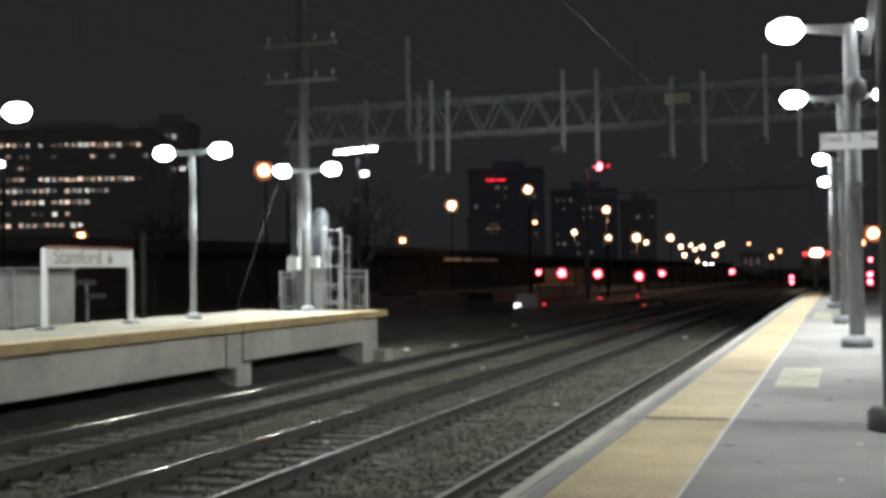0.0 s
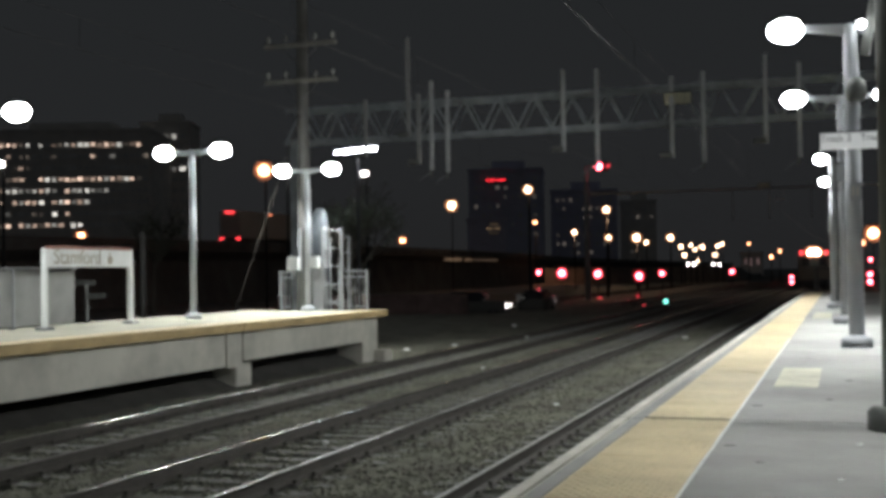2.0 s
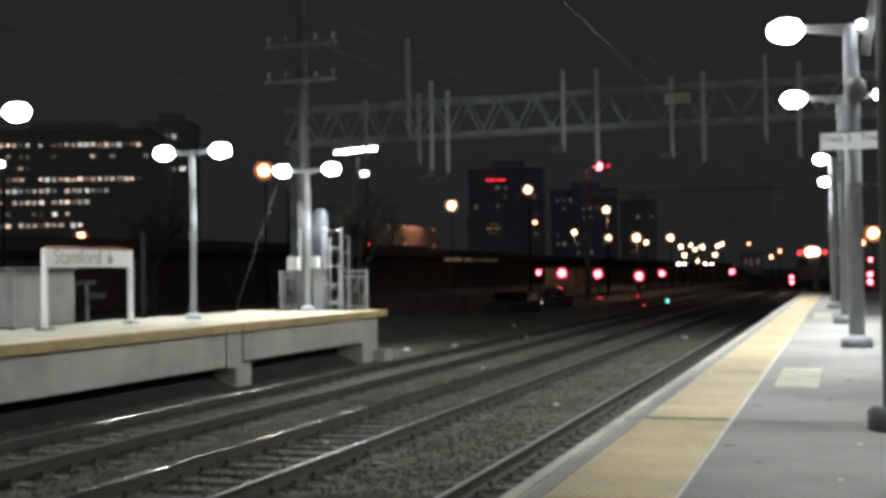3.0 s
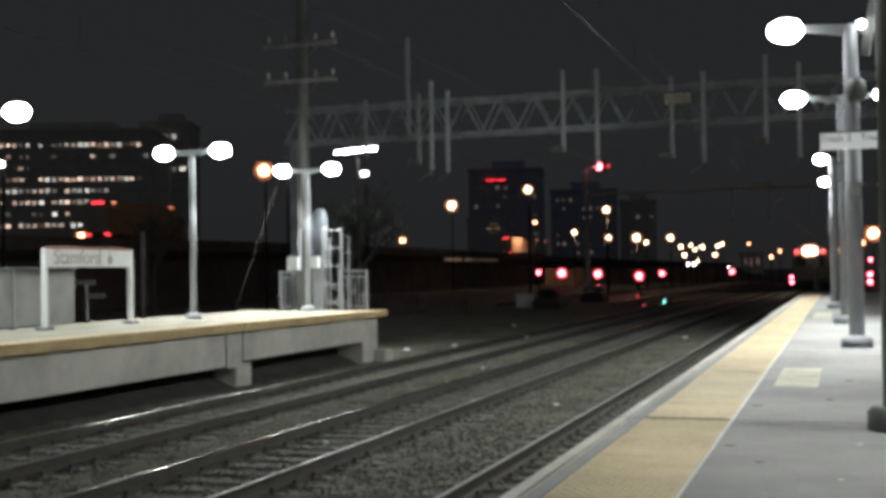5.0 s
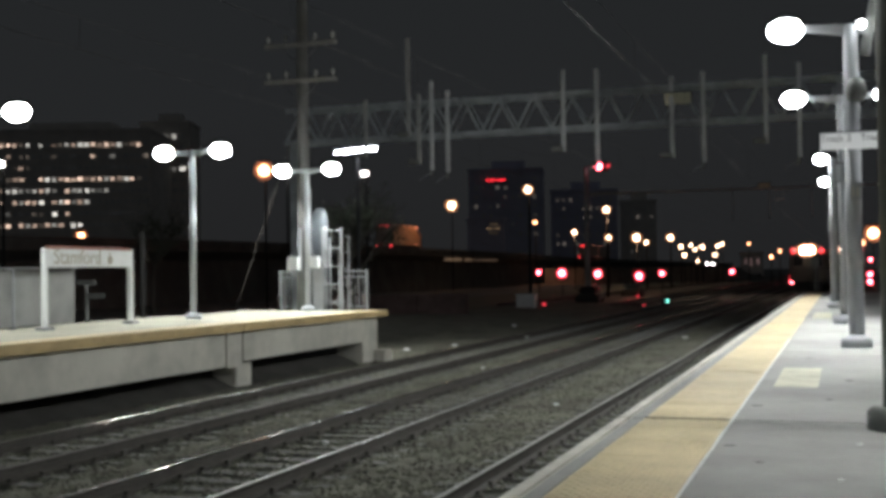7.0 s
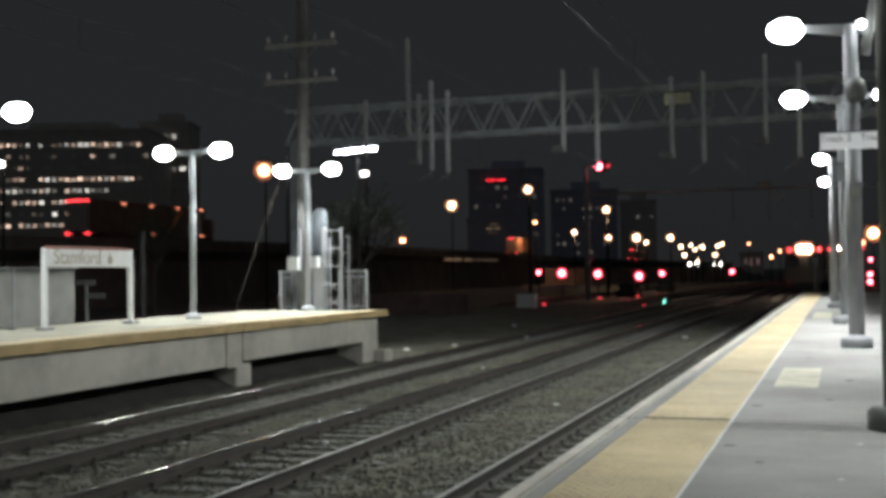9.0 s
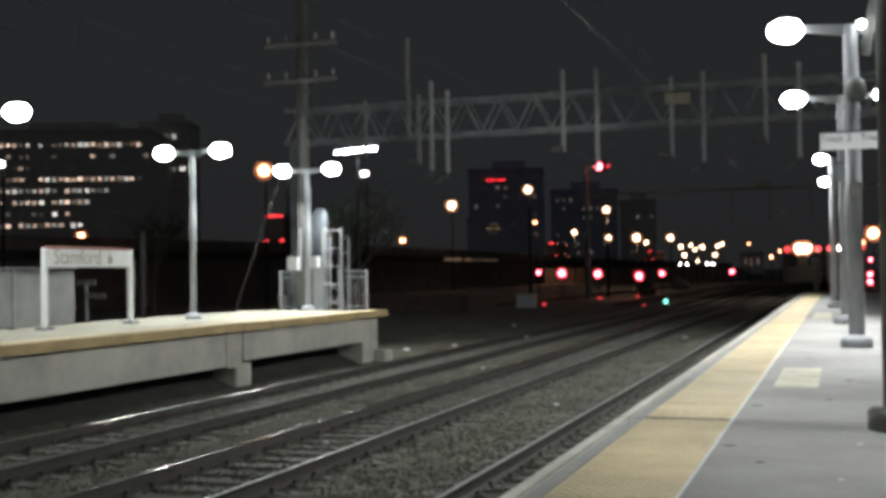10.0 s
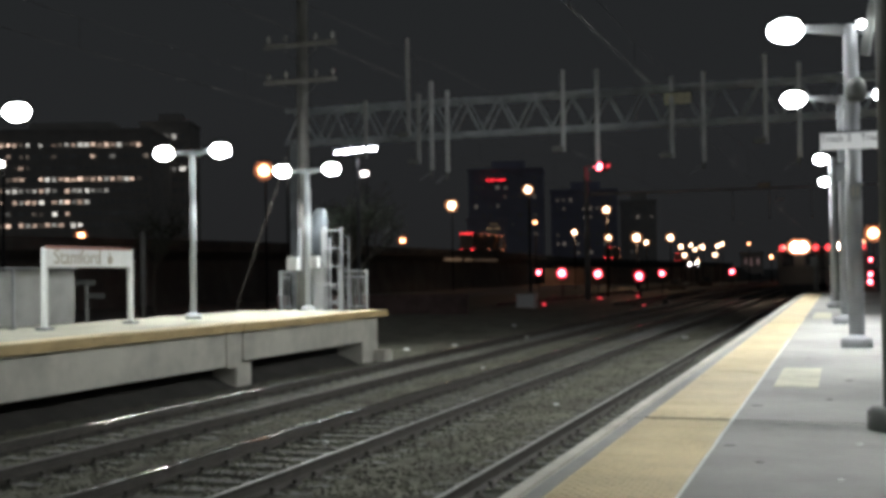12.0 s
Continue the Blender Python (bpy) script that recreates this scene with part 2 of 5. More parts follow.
def sweep(bm, section, spine):
    """A closed section (across, up) carried along a spine of points; across is level and square to the spine."""
    rings = []
    for i, p in enumerate(spine):
        d = Vector(spine[min(i + 1, len(spine) - 1)]) - Vector(spine[max(i - 1, 0)])
        side = Vector((d.y, -d.x, 0)).normalized()
        rings.append([bm.verts.new(Vector(p) + side * a + Vector((0, 0, u))) for a, u in section])
    k = len(section)
    for p, q in zip(rings, rings[1:]):
        for i in range(k):
            bm.faces.new((p[i], p[(i + 1) % k], q[(i + 1) % k], q[i]))
    bm.faces.new(rings[0][::-1])
    bm.faces.new(rings[-1])
    bmesh.ops.recalc_face_normals(bm, faces=bm.faces)
    return bm


def mesh_of(bm, name, mat):
    me = bpy.data.meshes.new(name)
    bm.to_mesh(me)
    bm.free()
    me.materials.append(mat)
    return me


def part(name, bm, mat, parent, label=""):
    ob = new(name, mesh_of(bm, name, mat))
    ob.parent = parent
    if label:
        tagged(ob, label)
    return ob


def share(name, me, parent, m):
    ob = new(name, me)
    ob.parent = parent
    ob.matrix_basis = m
    return ob


def thing(name, label, category, m=None, group="", kind=""):
    ob = new(name)
    ob.empty_display_size = 0.2
    if m is not None:
        ob.matrix_basis = m
    return tagged(ob, label, category, group, kind)


def solid(name, bm, mat, label, category, group="", kind=""):
    return tagged(new(name, mesh_of(bm, name, mat)), label, category, group, kind)


def B():
    return bmesh.new()


def lettering(name, text, size, mat, parent, m, depth=0.004):
    cu = bpy.data.curves.new(name, "FONT")
    cu.body, cu.size, cu.extrude = text, size, depth
    cu.align_x, cu.align_y = "CENTER", "CENTER"
    cu.materials.append(mat)
    ob = new(name, cu)
    ob.parent = parent
    ob.matrix_basis = m
    return ob


# ---- ground and tracks ----
def drift(y):
    """The line swings gently to the right past the platform ends."""
    return 0.000105 * max(0.0, y - 60) ** 2


g = B()
bmesh.ops.create_grid(g, x_segments=2, y_segments=2, size=3500, matrix=Matrix.Translation((0, 0, -0.45)))
solid("ground", g, EARTH, "dark level ground in the night", "ground", kind="structure")


def ballast_bed():
    xs = np.concatenate([np.arange(-36, -16, 1.0), np.arange(-16, 3.01, 0.16)])
    ys = np.concatenate([np.arange(-6, 5, 1.0), np.arange(5, 36, 0.2), np.arange(36, 70, 0.8), np.arange(70, 230, 4.0)])
    rng = np.random.default_rng(4)
    X, Y = np.meshgrid(xs, ys)
    Zs = -0.188 + 0.016 * rng.standard_normal(X.shape)
    Zs += 0.012 * np.sin(X * 1.7 + 0.6 * np.sin(Y * 0.35)) * np.sin(Y * 0.21 + X * 0.4)
    for c in TRACKS:
        Zs -= 0.03 * np.exp(-((np.abs(X - c) - 0.75) / 0.22) ** 2)
        Zs -= 0.02 * (np.abs(X - c) < 0.6)
    for k in (0, -1):
        Zs[:, k] = -0.47
    Zs[-1, :] = -0.47
    X = X + np.array([drift(v) for v in ys])[:, None]
    vs = np.stack([X, Y, Zs], -1).reshape(-1, 3)
    w = len(xs)
    i = np.arange(len(ys) - 1)[:, None] * w + np.arange(w - 1)[None, :]
    fs = np.stack([i, i + 1, i + w + 1, i + w], -1).reshape(-1, 4)
    me = bpy.data.meshes.new("ballast_bed")
    me.from_pydata(vs.tolist(), [], fs.tolist())
    me.materials.append(BALLAST)
    tagged(new("ballast_bed", me), "grey crushed stone ballast between the tracks", "ballast", kind="structure")


TRACKS = (-3.08, -6.81, -10.12)
FAR_TRACKS = (-14.1, -22.4)
ballast_bed()


def stones():
    rng = np.random.default_rng(9)
    base = np.array([(1, 0, 0), (-1, 0, 0), (0, 1, 0), (0, -1, 0), (0, 0, 1), (0, 0, -1)], float)
    tri = np.array([(0, 2, 4), (2, 1, 4), (1, 3, 4), (3, 0, 4), (2, 0, 5), (1, 2, 5), (3, 1, 5), (0, 3, 5)])
    n = 70000
    y = np.where(rng.random(n) < 0.12, rng.uniform(-5, 6, n), 6 + 34 * rng.random(n) ** 1.5)
    x = rng.uniform(-13.2, -1.6, n)
    s = rng.uniform(0.016, 0.040, n)
    a = rng.uniform(0, 6.28, n)
    sh = base[None] * rng.uniform(0.6, 1.25, (n, 6, 1)) * s[:, None, None] * np.array([1.15, 0.95, 0.75])
    ca, sa = np.cos(a)[:, None], np.sin(a)[:, None]
    v = np.stack([sh[..., 0] * ca - sh[..., 1] * sa + x[:, None], sh[..., 0] * sa + sh[..., 1] * ca + y[:, None],
                  sh[..., 2] - 0.178 + rng.uniform(-0.012, 0.012, n)[:, None]], -1).reshape(-1, 3)
    f = (tri[None] + 6 * np.arange(n)[:, None, None]).reshape(-1, 3)
    me = bpy.data.meshes.new("ballast_stones")
    me.from_pydata(v.tolist(), [], f.tolist())
    me.materials.append(STONE)
    tagged(new("ballast_stones", me), "loose grey crushed ballast stones", "ballast", kind="stuff")


stones()

RAIL_BODY = [(-0.07, -0.175), (0.07, -0.175), (0.07, -0.16), (0.014, -0.135), (0.011, -0.045), (0.036, -0.03), (0.036, -0.006),
             (-0.036, -0.006), (-0.036, -0.03), (-0.011, -0.045), (-0.014, -0.135), (-0.07, -0.16)]


def rail_top(lean):
    """The running surface; it leans towards +x by lean metres over its width."""
    return [(-0.034, -0.006), (0.034, -0.006), (0.034, -0.0045), (0.026, -max(lean, 0.0)), (-0.026, min(lean, 0.0)), (-0.034, -0.0045)]


tie_bm = B()
box(tie_bm, -1.3, 1.3, -0.115, 0.115, -0.36, -0.172, 0.008)
TIE_MESH = mesh_of(tie_bm, "tie", TIE)
clip_bm = B()
for s in (-1, 1):
    box(clip_bm, s * 0.7525 - 0.16, s * 0.7525 + 0.16, -0.09, 0.09, -0.172, -0.158)
    for q in (-1, 1):
        box(clip_bm, s * 0.7525 + q * 0.105 - 0.02, s * 0.7525 + q * 0.105 + 0.02, -0.03, 0.03, -0.158, -0.12)
CLIP_MESH = mesh_of(clip_bm, "tie_plate", RAIL_WEB)


def track(xc, y0, y1, tie_y0, tie_y1, label, heads=(RAIL_HEAD, LOW_GLINT_HEAD), lean=0.0025):
    t = thing("railway_track", label, "railway track", group="railway tracks", kind="structure")
    spine = [y0] + [y for y in range(int(y0) + 5, int(y1), 5)] + [y1]
    for s in (-0.7525, 0.7525):
        r = part("rail", sweep(B(), RAIL_BODY, [(xc + s + drift(y), y, 0) for y in spine]), RAIL_WEB, t)
        part("running_surface", sweep(B(), rail_top(-lean if s > 0 else lean), [(xc + s + drift(y), y, 0) for y in spine]), heads[s > 0], r, "worn bright rail top")
    rng = random.Random(int(-xc * 100))
    y = tie_y0
    while y < tie_y1:
        m = pose(xc + drift(y) + rng.uniform(-0.04, 0.04), y, rng.uniform(-0.006, 0.004), 0, 0, rng.uniform(-1.2, 1.2))
        tie = share("tie", TIE_MESH, t, m)
        share("tie_plate", CLIP_MESH, tie, Matrix())
        y += 0.56 + rng.uniform(-0.03, 0.03)
    rest = B()
    while y < min(y1, 160):
        box(rest, xc + drift(y) - 1.3, xc + drift(y) + 1.3, y - 0.115, y + 0.115, -0.36, -0.172)
        y += 0.56
    if rest.verts:
        tagged(part("far_ties", rest, TIE, t), kind="stuff")
    else:
        rest.free()


track(TRACKS[0], -8, 420, -7.6, 60, "railway track beside the platform with dull worn rail tops", (DULL_HEAD, DULL_HEAD))
track(TRACKS[1], -8, 420, -7.4, 62, "middle railway track with polished rail tops on ties")
# its right rail top is coloured dark where no lamp glints
track(TRACKS[2], -8, 420, -7.5, 64, "railway track along the far platform, one rail top coloured without glint", (SHINY_HEAD, NO_GLINT_HEAD), 0.0008)
track(TRACKS[0] + 3.3, 54, 420, 54.4, 70, "railway track beyond the end of the platform", (DULL_HEAD, DULL_HEAD))
for xf in FAR_TRACKS:
    track(xf, 80, 420, 80, 104, "dark yard track beyond the platform end")


# ---- near platform ----
PLAT = 1.22
P_EDGE, P_END = -1.4734, 50.0


def near_platform():
    t = thing("platform", "grey concrete station platform with a yellow tactile edge", "platform", kind="structure")
    joints = [-12.0, 8.0, 22.3, 36.4, P_END]
    for a, b in zip(joints, joints[1:]):
        part("slab", box(B(), -0.703, 5.0, a + 0.012, b - 0.012, PLAT - 0.28, PLAT, 0.008), CONCRETE, t)
        part("edge_strip", box(B(), P_EDGE, -1.376, a + 0.012, b - 0.012, PLAT - 0.28, PLAT + 0.002, 0.014), CONCRETE_EDGE, t, "pale worn edge strip")
        part("border_strip", box(B(), -1.373, -1.283, a + 0.012, b - 0.012, PLAT - 0.28, PLAT - 0.002, 0.006), CONCRETE, t)
        part("joint_filler", box(B(), P_EDGE + 0.01, 4.98, b - 0.012, b + 0.012, PLAT - 0.27, PLAT - 0.012), JOINT, t)
    part("tactile_bed", box(B(), -1.281, -0.705, -12, P_END - 0.01, PLAT - 0.28, PLAT - 0.004), TACTILE, t)
    part("edge_line", sweep(B(), [(-0.009, -0.01), (0.009, -0.01), (0.007, 0.003), (-0.007, 0.003)], [(-0.704 + 0.005 * noise.noise(Vector((q * 0.5, 3.0, 0))), -12 + 0.25 * q, PLAT) for q in range(117)]), WHITE_PAINT, t, "thin white sealant line beside the tactile strip")
    part("support_wall", box(B(), -0.6, -0.3, -12, P_END - 0.3, -0.45, PLAT - 0.28), CONCRETE_BEAM, t)
    part("support_wall", box(B(), 4.3, 4.6, -12, P_END - 0.3, -0.45, PLAT - 0.28), CONCRETE_BEAM, t)
    part("end_wall", box(B(), -1.2, 4.6, P_END - 0.3, P_END - 0.05, -0.45, PLAT - 0.28), CONCRETE_BEAM, t)
    for b in joints[1:-1]:
        teeth = B()
        for k in range(14):
            box(teeth, -1.276 + 0.04 * k, -1.236 + 0.04 * k, b - (0.034 if k % 2 else 0.016), b + (0.016 if k % 2 else 0.034), PLAT - 0.01, PLAT + 0.0042)
        part("panel_joint", teeth, JOINT, t, "dark toothed joint across the tactile strip")
    part("paint_patch", box(B(), -0.56, -0.2, 10.3, 12.25, PLAT - 0.01, PLAT + 0.004), PATCH, t, "faded yellow painted rectangle on the concrete")
    part("paint_patch", box(B(), -0.56, -0.2, 24.2, 27.4, PLAT - 0.01, PLAT + 0.004), PATCH, t, "faded yellow painted rectangle on the concrete")
    pm = mesh_of(box(B(), -0.281, 0.281, -0.3055, 0.3055, -0.02, 0.001, 0.0015), "tactile_panel", TACTILE)
    y, rng = -11.7, random.Random(31)
    while y < P_END - 0.32:
        share("tactile_panel", pm, t, pose(-0.998, y, PLAT, rng.uniform(-0.45, 0.45), rng.uniform(-0.25, 0.25), 0))
        y += 0.612
    # truncated domes
    seg, prof = 8, [(0.0125, -0.001), (0.009, 0.0032)]
    vs, fs = [], []
    ys = np.arange(-3.0, 22, 0.0425)
    for n, yy in enumerate(ys):
        for k in range(9 - n % 2):
            xx, i0 = -0.998 + (k - 4 + 0.5 * (n % 2)) * 0.0612, len(vs)
            for r, z in prof:
                vs += [(xx + r * math.cos(2 * math.pi * q / seg), yy + r * math.sin(2 * math.pi * q / seg), PLAT + z) for q in range(seg)]
            fs += [(i0 + q, i0 + (q + 1) % seg, i0 + seg + (q + 1) % seg, i0 + seg + q) for q in range(seg)]
            fs.append(tuple(i0 + seg + q for q in range(seg)))
    me = bpy.data.meshes.new("domes")
    me.from_pydata(vs, [], fs)
    me.materials.append(TACTILE)
    ob = new("domes", me)
    ob.parent = t
    tagged(ob, "small raised warning domes", kind="stuff")


near_platform()


# ---- lamp posts ----
def lamp(at, watts, colour=LAMP_COLOUR, out=0.0):
    """A street lamp's light; out: degrees by which it is thrown away from its post, along x."""
    d = bpy.data.lights.new("lamp_light", "SPOT")
    d.energy, d.color, d.shadow_soft_size = watts, colour, 0.14
    d.spot_size, d.spot_blend = radians(150), 0.3
    new("lamp_light", d).matrix_basis = pose(*at, 0, -out, 0)


def lamp_post(m, height, reach, lens, label, heads=(-1, 1), r=0.085, group="platform lamp posts", base_r=0.19, bowl=0.218, paint=GALV):
    t = thing("lamp_post", label, "lamp post", m, group)
    bm = lathe(B(), [(base_r, 0), (base_r, 0.10), (base_r - 0.02, 0.125), (r + 0.035, 0.13), (r + 0.02, 0.16)], 24)
    part("base", bm, paint, t, "round steel base cover")
    part("pole", lathe(B(), [(r, 0.12), (r, height * 0.6), (r * 0.94, height), (r * 0.6, height + 0.03)], 24), paint, t)
    for s in heads:
        part("arm", taper(B(), (s * r * 0.4, 0, height - 0.05), (s * (reach - 0.14), 0, height + 0.02), 0.15, 0.075, 0.07), paint, t)
        h = part("lamp_head", lathe(B(), [(0.03, bowl * 0.64 + 0.06), (bowl * 0.45, bowl * 0.60 + 0.03), (bowl * 0.6, bowl * 0.53), (bowl * 0.5, bowl * 0.50)], 24, (s * reach, 0, height), (1, 0.8)), paint, t, "grey oval lamp housing")
        part("lens", lathe(B(), [(bowl * math.cos(radians(q)), bowl * 0.70 * math.sin(radians(q))) for q in range(62, -89, -10)], 36, (s * reach, 0, height), (1, 0.8)), lens, h, "glowing lamp bowl")
    return t


RIGHT_POSTS = [(0.36, -5.5), (0.17, 15.5), (0.04, 21.9)]
SHORT_POSTS = [(-0.15, 30.3), (-0.17, 38.4)]
near_label = "grey steel platform lamp post with two glowing heads"
post = None
for i, (x, y) in enumerate(RIGHT_POSTS):
    m = pose(x, y, PLAT)
    if y > 20:
        lamp_post(m, 4.02, 0.78, G_LAMP, "slim grey steel platform lamp post with two glowing heads", r=0.062)
    elif post is None:
        post = lamp_post(m, 4.02, 0.78, G_LAMP, near_label, r=0.095)
    else:
        copy_thing(post, m)
    for s in (-1, 1):
        lamp((x + s * 0.78, y, PLAT + 4.02 - 0.24), LAMP_WATTS * (0.24 if y < 0 else 1.15) * (0.75 if s > 0 else 1.0), out=s * (36 if y < 0 else 43))
post = None
for x, y in SHORT_POSTS:
    m = pose(x, y, PLAT)
    if post is None:
        post = lamp_post(m, 3.66, 0.26, G_LAMP, "grey steel lamp post with one glowing head", heads=(-1,), r=0.1, group="single-headed lamp posts", bowl=0.18)
    else:
        copy_thing(post, m)
    lamp((x - 0.26, y, PLAT + 3.66 - 0.2), LAMP_WATTS * 1.4, out=-54)

LEFT_POSTS = [(-14.25, 9.9), (-14.25, 16.88), (-14.25, 23.95), (-13.95, 29.5)]
post = None
for i, (x, y) in enumerate(LEFT_POSTS):
    m = pose(x, y, PLAT)
    if post is None:
        post = lamp_post(m, 3.9, 0.75, G_GREEN, "slim grey steel lamp post with two glowing heads", r=0.075, group="far platform lamp posts", bowl=0.245, paint=PALE_POST)
    else:
        copy_thing(post, m)
    for s in (-1, 1):
        lamp((x + s * 0.75, y, PLAT + 3.9 - 0.27), LAMP_WATTS * (0.14, 0.32, 0.70, 1.15)[i], (0.955, 1.0, 0.965), out=s * 36)


def near_column():
    t = thing("steel_column", "dark grey round steel lamp column on the platform", "column", pose(0.34, 7.75, PLAT))
    part("base", lathe(B(), [(0.205, 0), (0.205, 0.105), (0.18, 0.135), (0.13, 0.14)], 28), DARK_GREY, t, "round steel base cover")
    part("shaft", lathe(B(), [(0.11, 0.13), (0.11, 4.05), (0.10, 4.1)], 24), DARK_GREY, t)
    for s in (-1, 1):
        part("arm", bar(B(), (s * 0.08, 0, 3.95), (s * 0.62, 0, 4.05), 0.06, 0.09), DARK_GREY, t)
        part("lens", lathe(B(), [(0.14, 0.12), (0.235, 0), (0.15, -0.14), (0.05, -0.18)], 20, (s * 0.78, 0, 4.02)), G_LAMP, t, "glowing lamp bowl")
        lamp((0.34 + s * 0.78, 7.75, PLAT + 3.78), LAMP_WATTS * 0.28, out=s * 36)


near_column()


def post_fittings():
    t = thing("loudspeaker", "dark rounded loudspeaker fixed to the lamp post", "loudspeaker", pose(0.22, 15.34, 4.42))
    part("horn", lathe(B(), [(0.10, -0.14), (0.125, -0.05), (0.12, 0.06), (0.07, 0.13), (0.02, 0.15)], 18), DARK_GREY, t)
    part("clamp", box(B(), -0.1, 0.0, -0.02, 0.16, -0.04, 0.04, 0.006), DARK_GREY, t)
    t = thing("floodlight", "small bright floodlight on top of the lamp post", "floodlight", pose(0.30, 15.36, 5.22))
    part("lens", ball(B(), (0, -0.02, 0), 0.05, 2, (1, 0.7, 1)), G_LAMP, t, "glowing lens")
    part("bracket", bar(B(), (0, 0.03, -0.02), (-0.10, 0.12, -0.08), 0.03, 0.03), GALV, t)
    part("mast", taper(B(), (0.0, 0, 0), (0.8, 0, 0), 0.13, 0.10, 0.07), DARK_GREY, t, "slanting steel mount").matrix_basis = pose(0.03, 0.12, -0.36, 0, -80, 0)
    t = thing("control_box", "grey steel control box with a conduit on the lamp post", "control box", pose(0.035, 21.78, 3.88))
    part("case", box(B(), -0.09, 0.09, -0.06, 0.05, -0.16, 0.16, 0.012), GALV, t)
    part("door", box(B(), -0.075, 0.075, -0.068, -0.06, -0.145, 0.145, 0.004), PALE_POST, t)
    part("hood", box(B(), -0.105, 0.105, -0.085, 0.05, 0.16, 0.178, 0.004), DARK_GREY, t)
    part("conduit", rod(B(), (0.075, 0.04, -0.15), (0.075, 0.04, -2.35), 0.018, seg=10), GALV, t)


post_fittings()


def track_sign():
    t = thing("track_sign", "white hanging sign lettered Track on the lamp post", "sign", pose(0.13, 15.2, 3.77))
    # the lamplight on this board is put in as a weak glow
    part("board", box(B(), -0.34, 0.62, -0.02, 0.02, -0.10, 0.10, 0.006), SIGN_GLOW, t, "white sign face, its lamplight put in as a glow")
    part("frame", box(B(), -0.36, 0.64, -0.025, 0.025, 0.10, 0.118), DARK_STEEL, t)
    part("clamp", box(B(), -0.03, 0.10, 0.02, 0.25, -0.05, 0.05, 0.01), GALV, t)
    lettering("lettering", "Track 2   Track 4", 0.118, SIGN_INK, t, pose(0.075, -0.024, 0.03, 90, 0, 0))


track_sign()


def post_plate(x, y, z):
    t = thing("number_plate", "small pale plate with dark bars on the post", "sign", pose(x, y, z))
    part("plate", box(B(), -0.07, 0.07, -0.008, 0.008, -0.11, 0.11, 0.003), GALV, t)
    for k in (-0.025, 0.025):
        part("bar_mark", box(B(), k - 0.01, k + 0.01, -0.012, -0.006, -0.06, 0.06), INK, t)


post_plate(0.19, 15.38, 3.16)


def platform_end_fence():
    t = thing("end_railing", "low steel railing closing the platform end", "railing", pose(0, P_END - 0.5, PLAT))
    for x in (-0.9, 0.2, 1.4, 2.6, 3.8):
        part("post", box(B(), x - 0.03, x + 0.03, -0.03, 0.03, 0, 1.4), DARK_STEEL, t)
    for z in (0.5, 0.95, 1.38):
        part("rail", box(B(), -0.9, 3.8, -0.02, 0.02, z - 0.02, z + 0.02), DARK_STEEL, t)


platform_end_fence()


def end_box():
    t = thing("control_box", "small grey box on a post at the platform end", "control box", pose(-0.99, 49.3, PLAT))
    part("post", rod(B(), (0, 0.1, 0), (0, 0.1, 1.4), 0.035), DARK_GREY, t)
    part("case", box(B(), -0.16, 0.16, -0.06, 0.08, 1.02, 1.42, 0.02), DARK_GREY, t)


end_box()


def litter(x, y, z, size, seed):
    t = thing("litter", "pale scrap of paper lying on the ballast", "litter", pose(x, y, z, 0, 0, seed * 47), "scraps of litter")
    b = B()
    bmesh.ops.create_icosphere(b, subdivisions=2, radius=size)
    rng = random.Random(seed)
    for v in b.verts:
        v.co *= rng.uniform(0.6, 1.2)
        v.co.z *= 0.45
    part("crumpled_sheet", b, WHITE_PAINT, t)


for k, (x, y) in enumerate(((-8.44, 27.87), (-6.49, 20.79), (-6.95, 15.19), (-4.85, 20.47), (-13.72, 50.13), (-10.85, 41.2), (-12.84, 34.24), (-12.02, 36.54), (-5.2, 41.5))):
    litter(x, y, -0.15, 0.05 if y < 30 else 0.11, k)


def ground_spots():
    for x, y, r, pale in ((-0.02, 5.86, 0.013, 1), (0.08, 7.05, 0.015, 1), (-0.62, 6.85, 0.03, 0), (-0.6, 8.88, 0.035, 0), (-0.42, 6.3, 0.02, 0), (0.3, 6.1, 0.025, 0),
                          (-0.1, 9.4, 0.02, 0), (0.05, 11.0, 0.03, 0), (-0.35, 13.6, 0.03, 0)):
        t = thing("gum_spot", "flattened pale spot on the platform" if pale else "flattened dark spot on the platform", "gum", pose(x, y, PLAT), "gum spots")
        part("disc", lathe(B(), [(r, 0.0), (r * 0.9, 0.003), (r * 0.5, 0.0045)], 12, (0, 0, 0), (1.2, 0.9)), WHITE_PAINT if pale else DARK_GREY, t)


ground_spots()


# ---- far platform ----
F_EDGE, F_END, F_BACK = -11.88, 30.2, -16.2


